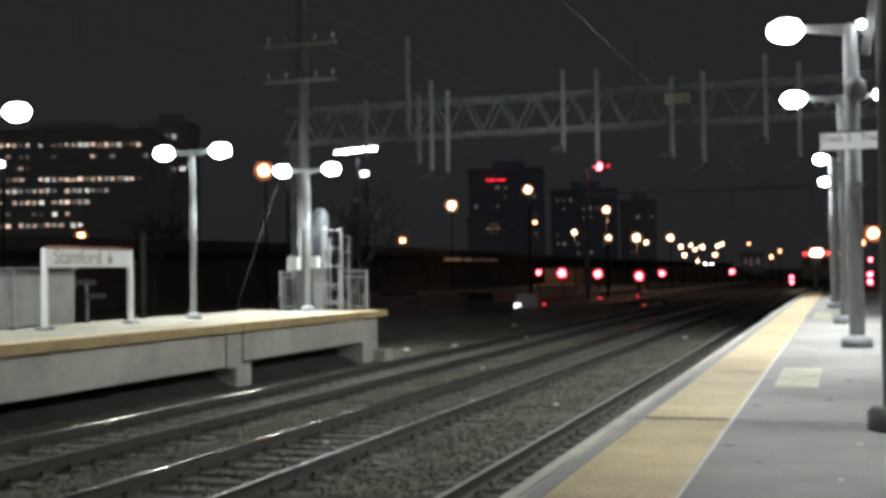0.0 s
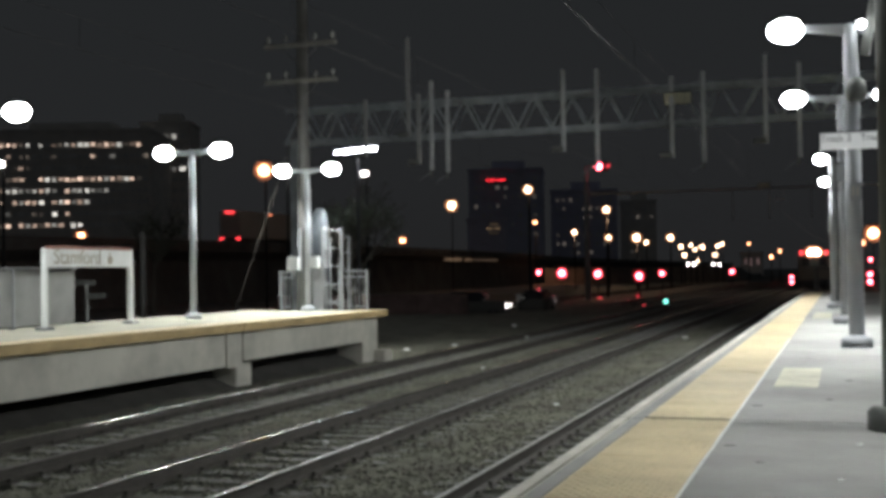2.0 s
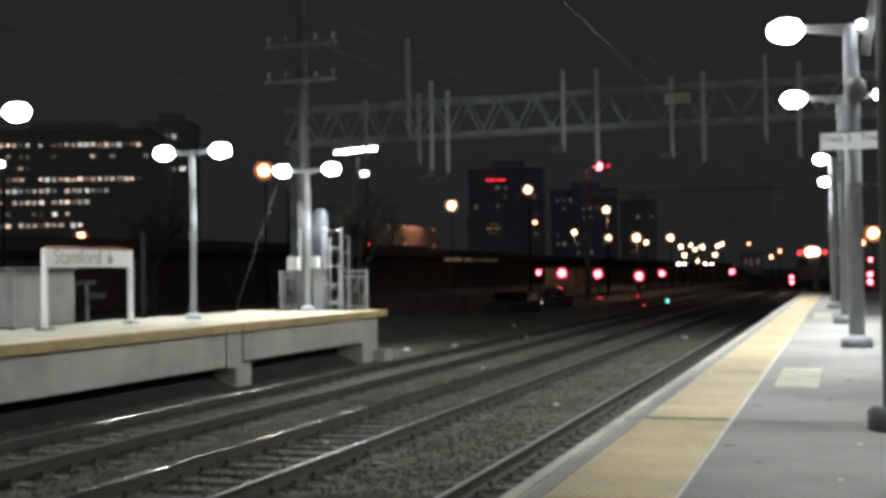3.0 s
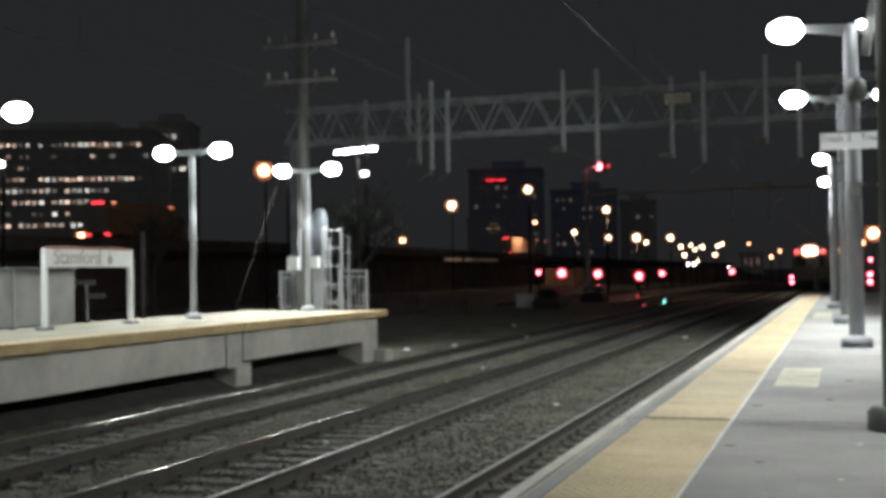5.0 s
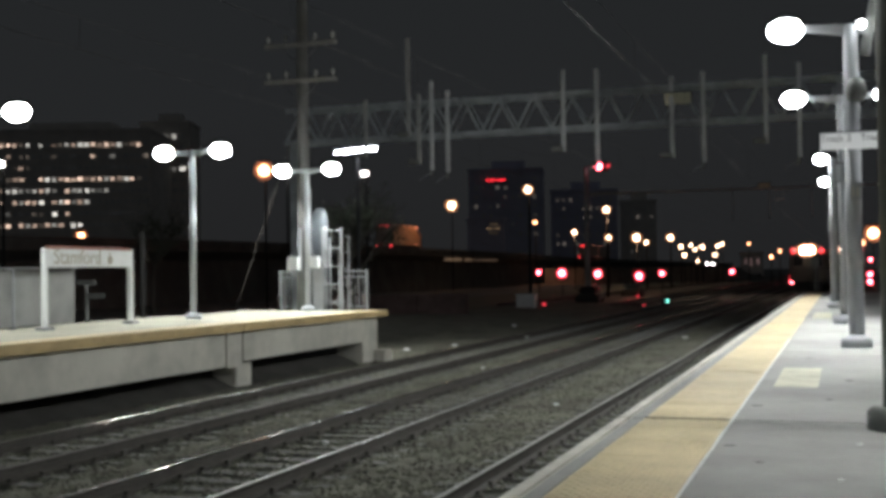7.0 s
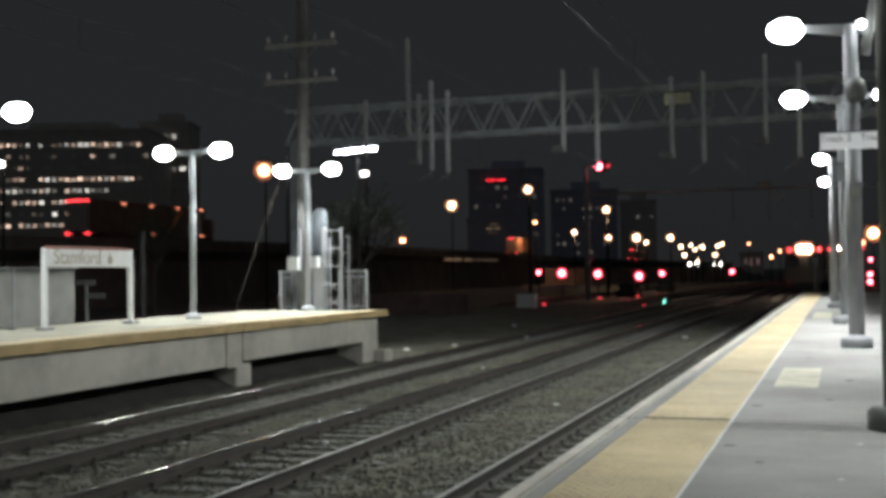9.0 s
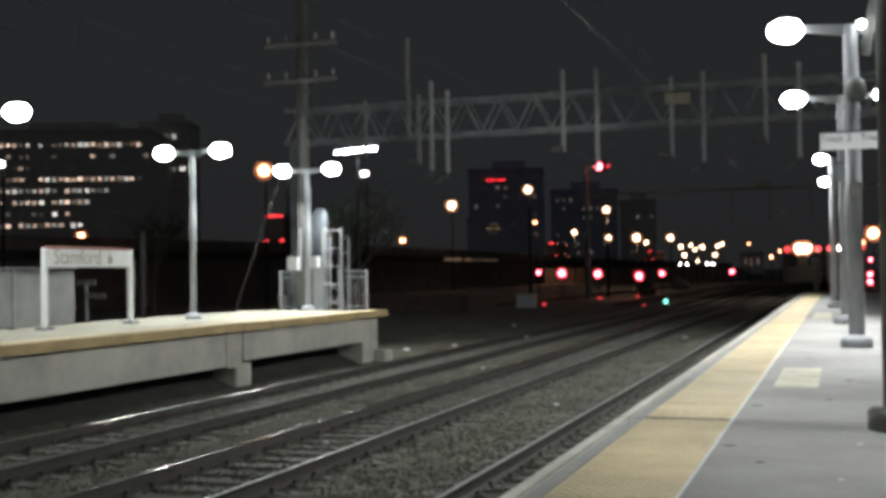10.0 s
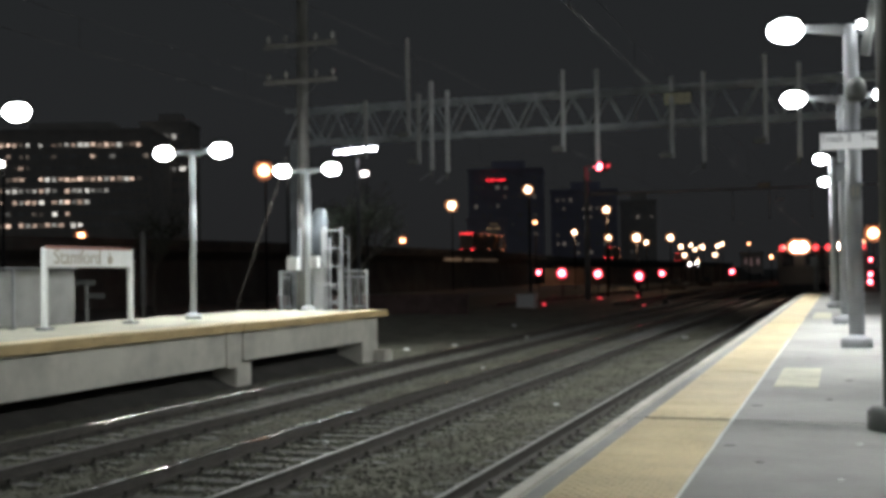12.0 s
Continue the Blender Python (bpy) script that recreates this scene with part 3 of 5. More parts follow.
def far_platform():
    t = thing("platform", "raised concrete platform with ochre edge on concrete piers", "platform", kind="structure")
    ys = [-6, 3.6, 12.8, 22.0, F_END]
    for a, b in zip(ys, ys[1:]):
        part("slab", box(B(), F_BACK, F_EDGE - 0.05, a + 0.006, b - 0.006, PLAT - 0.16, PLAT, 0.01), CREAM_TOP, t)
        part("fascia", box(B(), F_EDGE - 0.048, F_EDGE, a + 0.004, b - 0.004, PLAT - 0.165, PLAT + 0.004, 0.012), FASCIA, t, "ochre rubbing board along the edge")
        part("tactile_strip", box(B(), F_EDGE - 0.66, F_EDGE - 0.052, a + 0.02, b - 0.02, PLAT - 0.01, PLAT + 0.006), TACTILE, t, "yellow tactile strip")
        part("edge_beam", box(B(), -12.4, -12.1, a + 0.35, b - 0.35 if b < 25 else b - 1.15, 0.33 if b < 25 else 0.40, PLAT - 0.16, 0.015), CONCRETE_BEAM, t)
        part("edge_beam", box(B(), -15.9, -15.6, a + 0.1, b - 0.1, 0.33, PLAT - 0.16, 0.015), CONCRETE_BEAM, t)
    part("end_fascia", box(B(), F_BACK, F_EDGE, F_END - 0.004, F_END + 0.05, PLAT - 0.165, PLAT + 0.004, 0.012), FASCIA, t)
    for y in ys[1:-1]:
        part("pilaster", box(B(), -12.45, -12.06, y - 0.42, y + 0.22, 0.30, PLAT - 0.162, 0.015), CONCRETE_BEAM, t)
        part("pier", box(B(), -12.9, -12.32, y + 0.42, y + 1.12, -0.5, 0.33, 0.02), CONCRETE_BEAM, t)
        part("pier_cap", box(B(), -15.6, -12.42, y + 0.1, y + 0.7, 0.36, PLAT - 0.3, 0.02), CONCRETE_BEAM, t)
    part("pier", box(B(), -12.9, -12.16, F_END - 1.13, F_END - 0.05, -0.5, PLAT - 0.162, 0.02), CONCRETE_BEAM, t)
    part("pier", box(B(), -15.9, -15.62, F_END - 1.0, F_END - 0.05, -0.5, PLAT - 0.162, 0.02), CONCRETE_BEAM, t)
    part("footing", box(B(), -12.4, -11.82, F_END - 0.35, F_END + 0.2, -0.5, 0.14, 0.03), CONCRETE_BEAM, t)


far_platform()


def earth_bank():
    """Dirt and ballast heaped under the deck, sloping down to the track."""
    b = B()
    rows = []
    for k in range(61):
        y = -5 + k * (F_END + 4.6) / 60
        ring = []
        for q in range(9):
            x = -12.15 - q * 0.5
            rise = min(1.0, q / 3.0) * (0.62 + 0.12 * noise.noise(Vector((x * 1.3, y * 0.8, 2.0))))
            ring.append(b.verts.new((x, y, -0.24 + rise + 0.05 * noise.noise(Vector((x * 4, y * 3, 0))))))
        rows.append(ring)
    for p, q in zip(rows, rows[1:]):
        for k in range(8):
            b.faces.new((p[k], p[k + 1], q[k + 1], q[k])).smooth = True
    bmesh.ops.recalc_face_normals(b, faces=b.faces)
    # the bank's dark colour stands for the deck's shade
    solid("earth_bank", b, DIRT, "bank of dirt heaped under the far platform, coloured dark as in shade", "embankment", kind="structure")


earth_bank()


def station_sign():
    t = thing("station_sign", "white station name board on two white posts", "sign", pose(-14.6, 20.45, PLAT))
    for y in (-1.42, 1.47):
        part("post", box(B(), -0.05, 0.05, y - 0.05, y + 0.05, 0.02, 1.60, 0.01), WHITE_PAINT, t)
        part("foot", box(B(), -0.13, 0.13, y - 0.13, y + 0.13, 0, 0.05, 0.01), GALV, t)
    part("board", box(B(), -0.03, 0.05, -1.36, 1.41, 1.22, 1.58, 0.006), WHITE_PAINT, t)
    part("top_strip", box(B(), -0.035, 0.055, -1.36, 1.41, 1.58, 1.64, 0.006), RED_PAINT, t, "faded red top strip")
    lettering("lettering", "Stamford", 0.42, INK, t, pose(0.054, -0.43, 1.41, 90, 0, 90))
    w = B()
    lathe(w, [(0.09, -0.004), (0.09, 0.004)], 20)
    bmesh.ops.transform(w, verts=w.verts, matrix=pose(0.054, 0.66, 1.37, 0, 90, 0))
    part("access_mark", w, INK, t, "dark access symbol")
    part("access_mark", ball(B(), (0.054, 0.66, 1.50), 0.035, 1, (0.2, 1, 1)), INK, t)


station_sign()


def shelter_wall():
    t = thing("windbreak", "grey panelled windbreak at the back of the platform", "windbreak", pose(-15.6, 0, PLAT))
    y = 9.42
    while y < 21.3:
        part("panel", box(B(), -0.05, 0.03, y + 0.02, min(y + 1.98, 21.34), 0.04, 1.16, 0.01), PANEL, t)
        part("post", box(B(), -0.06, 0.06, y - 0.04, y + 0.04, 0, 1.19, 0.008), GALV, t)
        y += 1.98
    part("cap", box(B(), -0.07, 0.06, 9.4, 21.36, 1.19, 1.23, 0.008), GALV, t)


shelter_wall()


def bar_railing(x0, x1, label):
    t = thing("bar_railing", label, "railing", pose(0, 29.9, PLAT), "platform end railings")
    for x in (x0, x1):
        part("post", box(B(), x - 0.03, x + 0.03, -0.03, 0.03, 0, 1.12, 0.004), GALV, t)
    for z in (0.10, 0.93, 1.08):
        part("rail", box(B(), x0, x1, -0.02, 0.02, z - 0.02, z + 0.02), GALV, t)
    n = int((x1 - x0) / 0.115)
    for k in range(1, n):
        x = x0 + (x1 - x0) * k / n
        part("bar", rod(B(), (x, 0, 0.1), (x, 0, 0.93), 0.011, seg=6), GALV, t)


bar_railing(-14.98, -14.22, "galvanised bar railing at the platform end")
bar_railing(-13.18, -12.36, "galvanised bar railing at the platform corner")


def ladder_tower():
    t = thing("ladder", "galvanised caged ladder standing at the platform end", "ladder", pose(-13.3, 29.75, PLAT))
    for x in (-0.30, 0.26):
        part("stile", box(B(), x - 0.035, x + 0.035, -0.05, 0.05, 0, 2.30, 0.006), GALV, t)
    for x in (-0.30, 0.26):
        part("cage_post", box(B(), x + 0.07, x + 0.12, 0.25, 0.30, 0, 2.05, 0.006), GALV, t)
    for k in range(5):
        part("rung", rod(B(), (-0.3, 0, 0.22 + 0.5 * k), (0.26, 0, 0.22 + 0.5 * k), 0.022, seg=8), GALV, t)
        part("cage_bar", bar(B(), (0.26, 0, 0.25 + 0.45 * k), (0.36, 0.28, 0.25 + 0.45 * k), 0.03, 0.03), GALV, t)
    for k in range(2):
        part("brace", bar(B(), (-0.28, 0.02, 0.05 + 0.42 * k), (0.24, 0.02, 0.4 + 0.42 * k), 0.025, 0.025), GALV, t)
        part("brace", bar(B(), (-0.28, 0.03, 0.4 + 0.42 * k), (0.24, 0.03, 0.05 + 0.42 * k), 0.025, 0.025), GALV, t)


ladder_tower()


def control_cabinets():
    t = thing("equipment_cabinet", "tall grey rounded equipment cabinet on the platform end", "cabinet", pose(-13.95, 30.0, PLAT))
    part("body", lathe(B(), [(0.24, 0), (0.24, 2.55), (0.20, 2.75), (0.10, 2.86)], 20, (0.1, 0.12, 0), (1, 0.6)), CABINET, t)
    part("conduit", rod(B(), (-0.42, -0.1, 0), (-0.42, -0.1, 2.3), 0.05), GALV, t)
    part("conduit", rod(B(), (0.36, -0.1, 0), (0.36, -0.1, 2.35), 0.05), GALV, t)
    part("low_case", box(B(), -0.5, -0.2, -0.2, 0.15, 0, 1.12, 0.02), DARK_GREY, t, "low dark case")
    part("riser_case", box(B(), 0.02, 0.36, -0.28, -0.06, 0, 1.25, 0.02), GALV, t)
    for x, z, w, h in ((-0.50, 1.32, 0.16, 0.19), (0.14, 1.35, 0.14, 0.16)):
        u = thing("junction_box", "small white junction box fixed to the pole", "junction box", pose(-13.95 + x, 29.62, PLAT + z))
        part("case", box(B(), -w, w, -0.1, 0.12, -h, h, 0.015), WHITE_PAINT, u)
        part("door", box(B(), -w + 0.025, w - 0.025, -0.112, -0.1, -h + 0.025, h - 0.025, 0.004), WHITE_PAINT, u)
        part("bracket", box(B(), -0.03, 0.03, 0.12, 0.38, -0.04, 0.04), GALV, u)


control_cabinets()


def utility_pole():
    t = thing("utility_pole", "tall weathered timber utility pole with two crossarms", "utility pole", pose(-14.85, 31.2, -0.45))
    part("trunk", lathe(B(), [(0.20, 0), (0.185, 6), (0.15, 11.2), (0.13, 12.6)], 16), WOOD_POLE, t)
    for z in (9.4, 8.33):
        part("crossarm", box(B(), -1.15, 1.17, -0.22, -0.12, z - 0.06, z + 0.06, 0.01), ARM_TIMBER, t)
        for x in (-1.02, -0.45, 0.5, 1.05):
            part("insulator", lathe(B(), [(0.02, 0), (0.02, 0.08), (0.06, 0.1), (0.045, 0.16), (0.06, 0.18), (0.03, 0.25)], 10, (x, -0.17, z + 0.06)), PORCELAIN, t)
        part("brace", bar(B(), (-0.6, -0.17, z - 0.05), (-0.02, -0.17, z - 0.6), 0.03, 0.02), DARK_STEEL, t)
        part("brace", bar(B(), (0.6, -0.17, z - 0.05), (0.02, -0.17, z - 0.6), 0.03, 0.02), DARK_STEEL, t)
    part("guy_wire", rod(B(), (-3.1, 0.3, 0), (-0.15, 0.05, 7.2), 0.016, seg=6), RAIL_WEB, t, "guarded guy wire")
    # the equipment riser on the pole
    part("riser", rod(B(), (0.22, -0.12, 0.4), (0.22, -0.12, 5.2), 0.06), GALV, t)


utility_pole()


def trackside_post():
    t = thing("trackside_post", "dim slender timber post beyond the platform", "post", pose(-25.35, 38.9, -0.45))
    part("shaft", lathe(B(), [(0.13, 0), (0.11, 4.3), (0.08, 4.4)], 10), WOOD_POLE, t)
    part("band", lathe(B(), [(0.14, 2.75), (0.14, 2.9)], 10), DARK_STEEL, t)


trackside_post()


def switch_stand():
    t = thing("switch_stand", "dim steel stand with two short arms beyond the platform", "switch stand", pose(-21.6, 30.0, -0.45))
    part("mast", rod(B(), (0.1, 0, 0), (0.1, 0, 2.55), 0.06), DARK_GREY, t)
    part("arm", box(B(), -0.25, 0.4, -0.04, 0.04, 2.45, 2.6, 0.01), DARK_GREY, t)
    part("arm", box(B(), 0.05, 0.75, -0.04, 0.04, 2.05, 2.2, 0.01), DARK_GREY, t)
    part("foot", box(B(), -0.2, 0.4, -0.2, 0.2, 0, 0.12), DARK_STEEL, t)


switch_stand()


# ---- catenary gantry and wires ----
def gantry(y, x0, x1, zb, zt, step, legs, label, hangers, steel=TRUSS):
    t = thing("catenary_gantry", label, "gantry", pose(0, y, 0), "catenary gantries")
    for yy in (-0.45, 0.45):
        for z in (zb, zt):
            part("chord", box(B(), x0, x1, yy - 0.09, yy + 0.09, z - 0.09, z + 0.09, 0.01), steel, t)
        n = int((x1 - x0) / step)
        w = (x1 - x0) / n
        for k in range(n):
            xa = x0 + k * w
            part("diagonal", bar(B(), (xa, yy, zb), (xa + w / 2, yy, zt), 0.10, 0.08), steel, t)
            part("diagonal", bar(B(), (xa + w / 2, yy, zt), (xa + w, yy, zb), 0.10, 0.08), steel, t)
    for k in range(n + 1):
        part("cross_strut", box(B(), x0 + k * w - 0.03, x0 + k * w + 0.03, -0.45, 0.45, zb - 0.04, zb + 0.04), steel, t)
    for x in legs:
        part("leg", box(B(), x - 0.2, x + 0.2, -0.25, 0.25, -0.5, zb, 0.02), steel, t)
    for x, top, low in hangers:
        part("hanger", box(B(), x - 0.08, x + 0.08, -0.66, -0.54, low, top, 0.01), WHITE_PAINT if x > -17 else FAR_STEEL, t, "vertical hanger post")
        if low < 6.68:
            part("insulator", lathe(B(), [(0.03, 0), (0.07, 0.04), (0.04, 0.09), (0.08, 0.14), (0.04, 0.19), (0.08, 0.24), (0.03, 0.3)], 10, (x - 0.05, -0.6, low - 0.28)), PORCELAIN, t)
            part("bracket", bar(B(), (x, -0.6, low - 0.05), (x - 0.55, -0.6, low - 0.42), 0.06, 0.05), GALV, t)
        else:
            part("insulator_box", box(B(), x - 0.5, x + 0.02, -0.7, -0.5, low, low + 0.22, 0.03), PORCELAIN, t)
    return t


HANGERS = [(-16.5, 10.45, 6.62), (-15.78, 10.0, 6.5), (-10.74, 10.55, 7.15), (-9.33, 10.5, 6.66), (-6.3, 9.96, 6.7), (-5.05, 10.1, 6.46),
           (-17.55, 12.4, 8.1), (-17.08, 9.95, 6.9), (-19.55, 9.8, 7.3), (-2.66, 10.6, 7.1), (-1.4, 10.2, 6.5)]
gantry(48, -23.485, 7.015, 8.13, 9.57, 1.5249, (-23.2, 6.7), "weathered steel lattice gantry spanning all tracks", HANGERS)


def far_portal(y, x0, x1, z, posts):
    t = thing("catenary_gantry", "distant slender steel portal over the tracks", "gantry", pose(0, y, 0), "catenary gantries")
    part("beam", box(B(), x0, x1, -0.1, 0.1, z - 0.12, z + 0.12, 0.02), FAR_STEEL, t)
    for x in (x0, x1):
        part("leg", box(B(), x - 0.15, x + 0.15, -0.15, 0.15, -0.5, z - 0.12, 0.02), FAR_STEEL, t)
    for x in posts:
        part("hanger", box(B(), x - 0.05, x + 0.05, -0.16, -0.1, z - 2.6, z + 0.4), FAR_STEEL, t)
        part("insulator", lathe(B(), [(0.03, 0), (0.07, 0.06), (0.04, 0.12), (0.07, 0.18), (0.03, 0.26)], 8, (x, -0.13, z - 2.86)), PORCELAIN, t)


far_portal(112, -23.2, 9, 9.6, (-9.4, -6.1, -2.4))


def gantry_plate(m):
    t = thing("gantry_number_plate", "pale plate with dark bars on the gantry", "sign", m, "gantry plates")
    for k in range(4):
        x = -0.40 + 0.265 * k
        part("tile", box(B(), x - 0.12, x + 0.12, -0.02, 0.02, -0.24, 0.24, 0.008), PLATE, t)
        for z in (-0.12, 0.0, 0.12):
            part("bar_mark", box(B(), x - 0.05, x + 0.05, -0.026, -0.018, z - 0.022, z + 0.022), INK, t)
    part("backing", box(B(), -0.55, 0.55, 0.02, 0.05, -0.28, 0.28), DARK_STEEL, t)


gantry_plate(pose(-6.05, 47.42, 9.07, 30, 0, 0))
gantry_plate(pose(-6.55, 111.84, 9.85))


def wire_marker():
    t = thing("wire_marker", "small pale marker board hung under the far gantry", "sign", pose(-5.2, 111.95, 8.55))
    part("board", box(B(), -0.42, 0.42, -0.02, 0.02, -0.14, 0.14, 0.01), WHITE_PAINT, t)
    for x in (-0.3, 0.3):
        part("strap", box(B(), x - 0.02, x + 0.02, 0.02, 0.05, 0.0, 0.95), FAR_STEEL, t)


wire_marker()


def catenary(xc):
    t = thing("overhead_wire", "thin overhead contact and messenger wires", "overhead wire", group="overhead wires")
    spans = [-20, 48, 112, 176, 240]
    for a, b in zip(spans, spans[1:]):
        pts_m, n = [], 14
        for k in range(n + 1):
            y = a + (b - a) * k / n
            u = (k / n - 0.5) * 2
            pts_m.append((xc + drift(y), y, 5.9 + 0.75 * u * u))
        r = 0.005
        sec = [(r * math.cos(q * math.pi / 3), r * math.sin(q * math.pi / 3)) for q in range(6)]
        part("messenger", sweep(B(), [(q * 0.75, w * 0.75) for q, w in sec], pts_m), WIRE, t)
        # headlight gleam is put into the far spans' material; near spans stay dark
        part("contact_wire", sweep(B(), sec, [(xc + drift(y), y, 5.45) for _, y, _ in pts_m]), CONTACT_LIT if xc > -4 and a >= 48 else WIRE, t)
        for k in range(1, n if b < 60 else 0):
            x, y, z = pts_m[k]
            part("dropper", rod(B(), (x, y, 5.45), (x, y, z), 0.004, seg=5), WIRE, t)


for xc in TRACKS:
    catenary(xc)


# ---- signals, cabinets and yard lamps ----
def dwarf_signal(x, y, z, r, lens=None, label="low railway signal showing red on a short mast"):
    t = thing("railway_signal", label, "railway signal", pose(x, y, -0.45), "red railway signals")
    zz = z + 0.45
    part("mast", rod(B(), (0, 0.2, 0), (0, 0.2, zz), 0.07), DARK_STEEL, t)
    part("housing", box(B(), -r * 1.25, r * 1.25, 0.0, 0.35, zz - r * 1.3, zz + r * 1.6, 0.05), DARK_STEEL, t)
    part("foot", box(B(), -0.25, 0.25, -0.05, 0.45, 0, 0.12), CONCRETE_BEAM, t)
    # added glowing ring: imitates the red halo round the lens
    part("halo_ring", lathe(B(), [(r * 1.12, 0), (r * 1.12, 0.05), (r, 0.06)], 18), G_RED_DIM, t, "red ring glowing as the lens's halo").matrix_basis = pose(0, -0.01, zz, 90, 0, 0)
    part("lens", lathe(B(), [(r * 0.62, 0.05), (r * 0.58, 0.1), (r * 0.3, 0.14)], 18), lens or G_RED, t, "glowing red lens").matrix_basis = pose(0, -0.01, zz, 90, 0, 0)


for x, y, z, r in [(-29.3, 116.8, 2.1, 0.30), (-24.8, 107.8, 2.0, 0.48), (-21.6, 108.9, 1.9, 0.42), (-16.3, 100.1, 1.7, 0.42),
                   (-16.92, 117.8, 1.84, 0.325), (-13.2, 154.0, 1.8, 0.36), (-7.2, 187.7, 0.75, 0.36), (-7.2, 187.4, 0.0, 0.36),
                   (3.5, 159.6, 1.2, 0.42), (3.5, 159.3, 0.3, 0.42), (3.6, 159.9, 3.1, 0.30)]:
    dwarf_signal(x, y, z, r)
# added dim lights where the red signals are mirrored near the ground
for x, y, z, r in [(-19.7, 80.0, -0.12, 0.13), (-19.7, 100.0, -0.22, 0.17), (-16.6, 101.5, -0.05, 0.15), (-12.6, 79.0, -0.25, 0.13)]:
    dwarf_signal(x, y, z, r, G_RED_DIM, "small dim red light imitating a signal's reflection by the yard track")


def signal_mast():
    t = thing("signal_mast", "tall steel signal mast with a lit red head", "signal mast", pose(-19.6, 94.6, -0.45))
    part("mast", lathe(B(), [(0.24, 0), (0.2, 11.0), (0.1, 11.3)], 14), TRUSS, t)
    part("bracket", bar(B(), (0, 0, 11.2), (1.2, -0.1, 11.35), 0.12, 0.12), TRUSS, t)
    part("housing", box(B(), 0.75, 1.75, -0.1, 0.3, 10.75, 11.55, 0.06), DARK_STEEL, t)
    part("lens", ball(B(), (1.05, -0.12, 11.15), 0.30, 2, (1, 0.25, 1)), G_RED, t, "glowing red lens")
    part("lens", ball(B(), (1.85, -0.12, 11.15), 0.2, 2, (1, 0.25, 1)), G_RED_DIM, t, "dim red lens")


signal_mast()


def relay_cabinet():
    t = thing("relay_cabinet", "pale trackside relay cabinet on the ground", "cabinet", pose(-19.8, 75.6, -0.45))
    part("body", box(B(), -0.62, 0.62, -0.4, 0.4, 0.1, 1.1, 0.03), WHITE_PAINT, t)
    part("roof", box(B(), -0.68, 0.68, -0.46, 0.46, 1.1, 1.18, 0.02), WHITE_PAINT, t)
    part("plinth", box(B(), -0.6, 0.6, -0.38, 0.38, 0, 0.1), CONCRETE_BEAM, t)


relay_cabinet()


def yard_lamp(x, y, z, r, lens, label, squash=1.0, base=-0.45, halo=None):
    t = thing("street_lamp", label, "street lamp", pose(x, y, base), "distant street lamps")
    h = z - base
    part("pole", lathe(B(), [(0.10, 0), (0.07, h - r * 1.2), (0.05, h - r * 0.8)], 8, (0, 0.3, 0)), POLE_BLACK, t)
    part("cap", lathe(B(), [(r * 0.9, 0), (r * 0.6, r * 0.25), (r * 0.1, r * 0.35)], 10, (0, 0.1, h + r * squash * 0.8)), DARK_STEEL, t)
    k = 0.6 if halo else 0.85
    part("bulb", ball(B(), (0, 0, h), r * k, 2, (1, 1, squash)), lens, t, "glowing lamp bulb")
    # an added shell whose glow stands for the halo round the bulb
    if halo:
        g = part("globe", ball(B(), (0, 0, h), r * 1.02, 3, (1, 1, squash)), halo, t, "clear shell glowing as the lamp's halo")
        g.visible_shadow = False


for hx, hy, hz, watts in ((-58.6, 163.2, 10.9, 600), (-58.6, 223.5, 11.1, 4000)):
    hw = bpy.data.lights.new("highway_lamp_light", "SPOT")
    hw.energy, hw.color, hw.shadow_soft_size, hw.spot_size, hw.spot_blend = watts, (1.0, 0.43, 0.22), 0.4, radians(150), 0.4
    new("highway_lamp_light", hw).matrix_basis = pose(hx, hy, hz, 0, 14, 0)
for hx, hy, hz, watts in ((-19.8, 104.1, 7.0, 360), (-21.4, 130, 5.1, 360), (-26.0, 152, 5.5, 500), (-36.5, 167, 7.2, 600)):
    yl = bpy.data.lights.new("yard_lamp_light", "SPOT")
    yl.energy, yl.color, yl.shadow_soft_size, yl.spot_size, yl.spot_blend = watts, (1.0, 0.62, 0.40), 0.4, radians(160), 0.4
    new("yard_lamp_light", yl).matrix_basis = pose(hx, hy, hz)
WARM, ORANGE, WHITE = "distant street lamp with a warm glowing globe", "distant street lamp glowing orange", "distant lamp glowing white"
for x, y, z, r in [(-53.9, 163.2, 12.05, 1.05), (-20.1, 77.5, 7.8, 0.40), (-19.8, 104.1, 7.65, 0.45), (-36.5, 167, 7.8, 0.55),
                   (-28.1, 148.8, 6.4, 0.58), (-21.4, 130, 5.8, 0.66), (-23.5, 150.3, 5.7, 0.40), (-20.6, 151.4, 6.3, 0.60),
                   (-23.2, 182.2, 5.7, 0.58), (-24.2, 203, 6.3, 0.50), (-21.2, 193.4, 5.75, 0.6), (-19.8, 204.4, 6.1, 0.6),
                   (-19.1, 204.7, 6.4, 0.5), (-25.2, 202.6, 4.6, 0.60), (-20.3, 204.3, 4.6, 0.55), (-24.3, 213.6, 3.7, 0.5),
                   (-22.5, 195, 5.4, 0.45)]:
    yard_lamp(x, y, z, r * (0.88 if y < 180 else 0.72), G_WARM, WARM, halo=HALO_WARM)
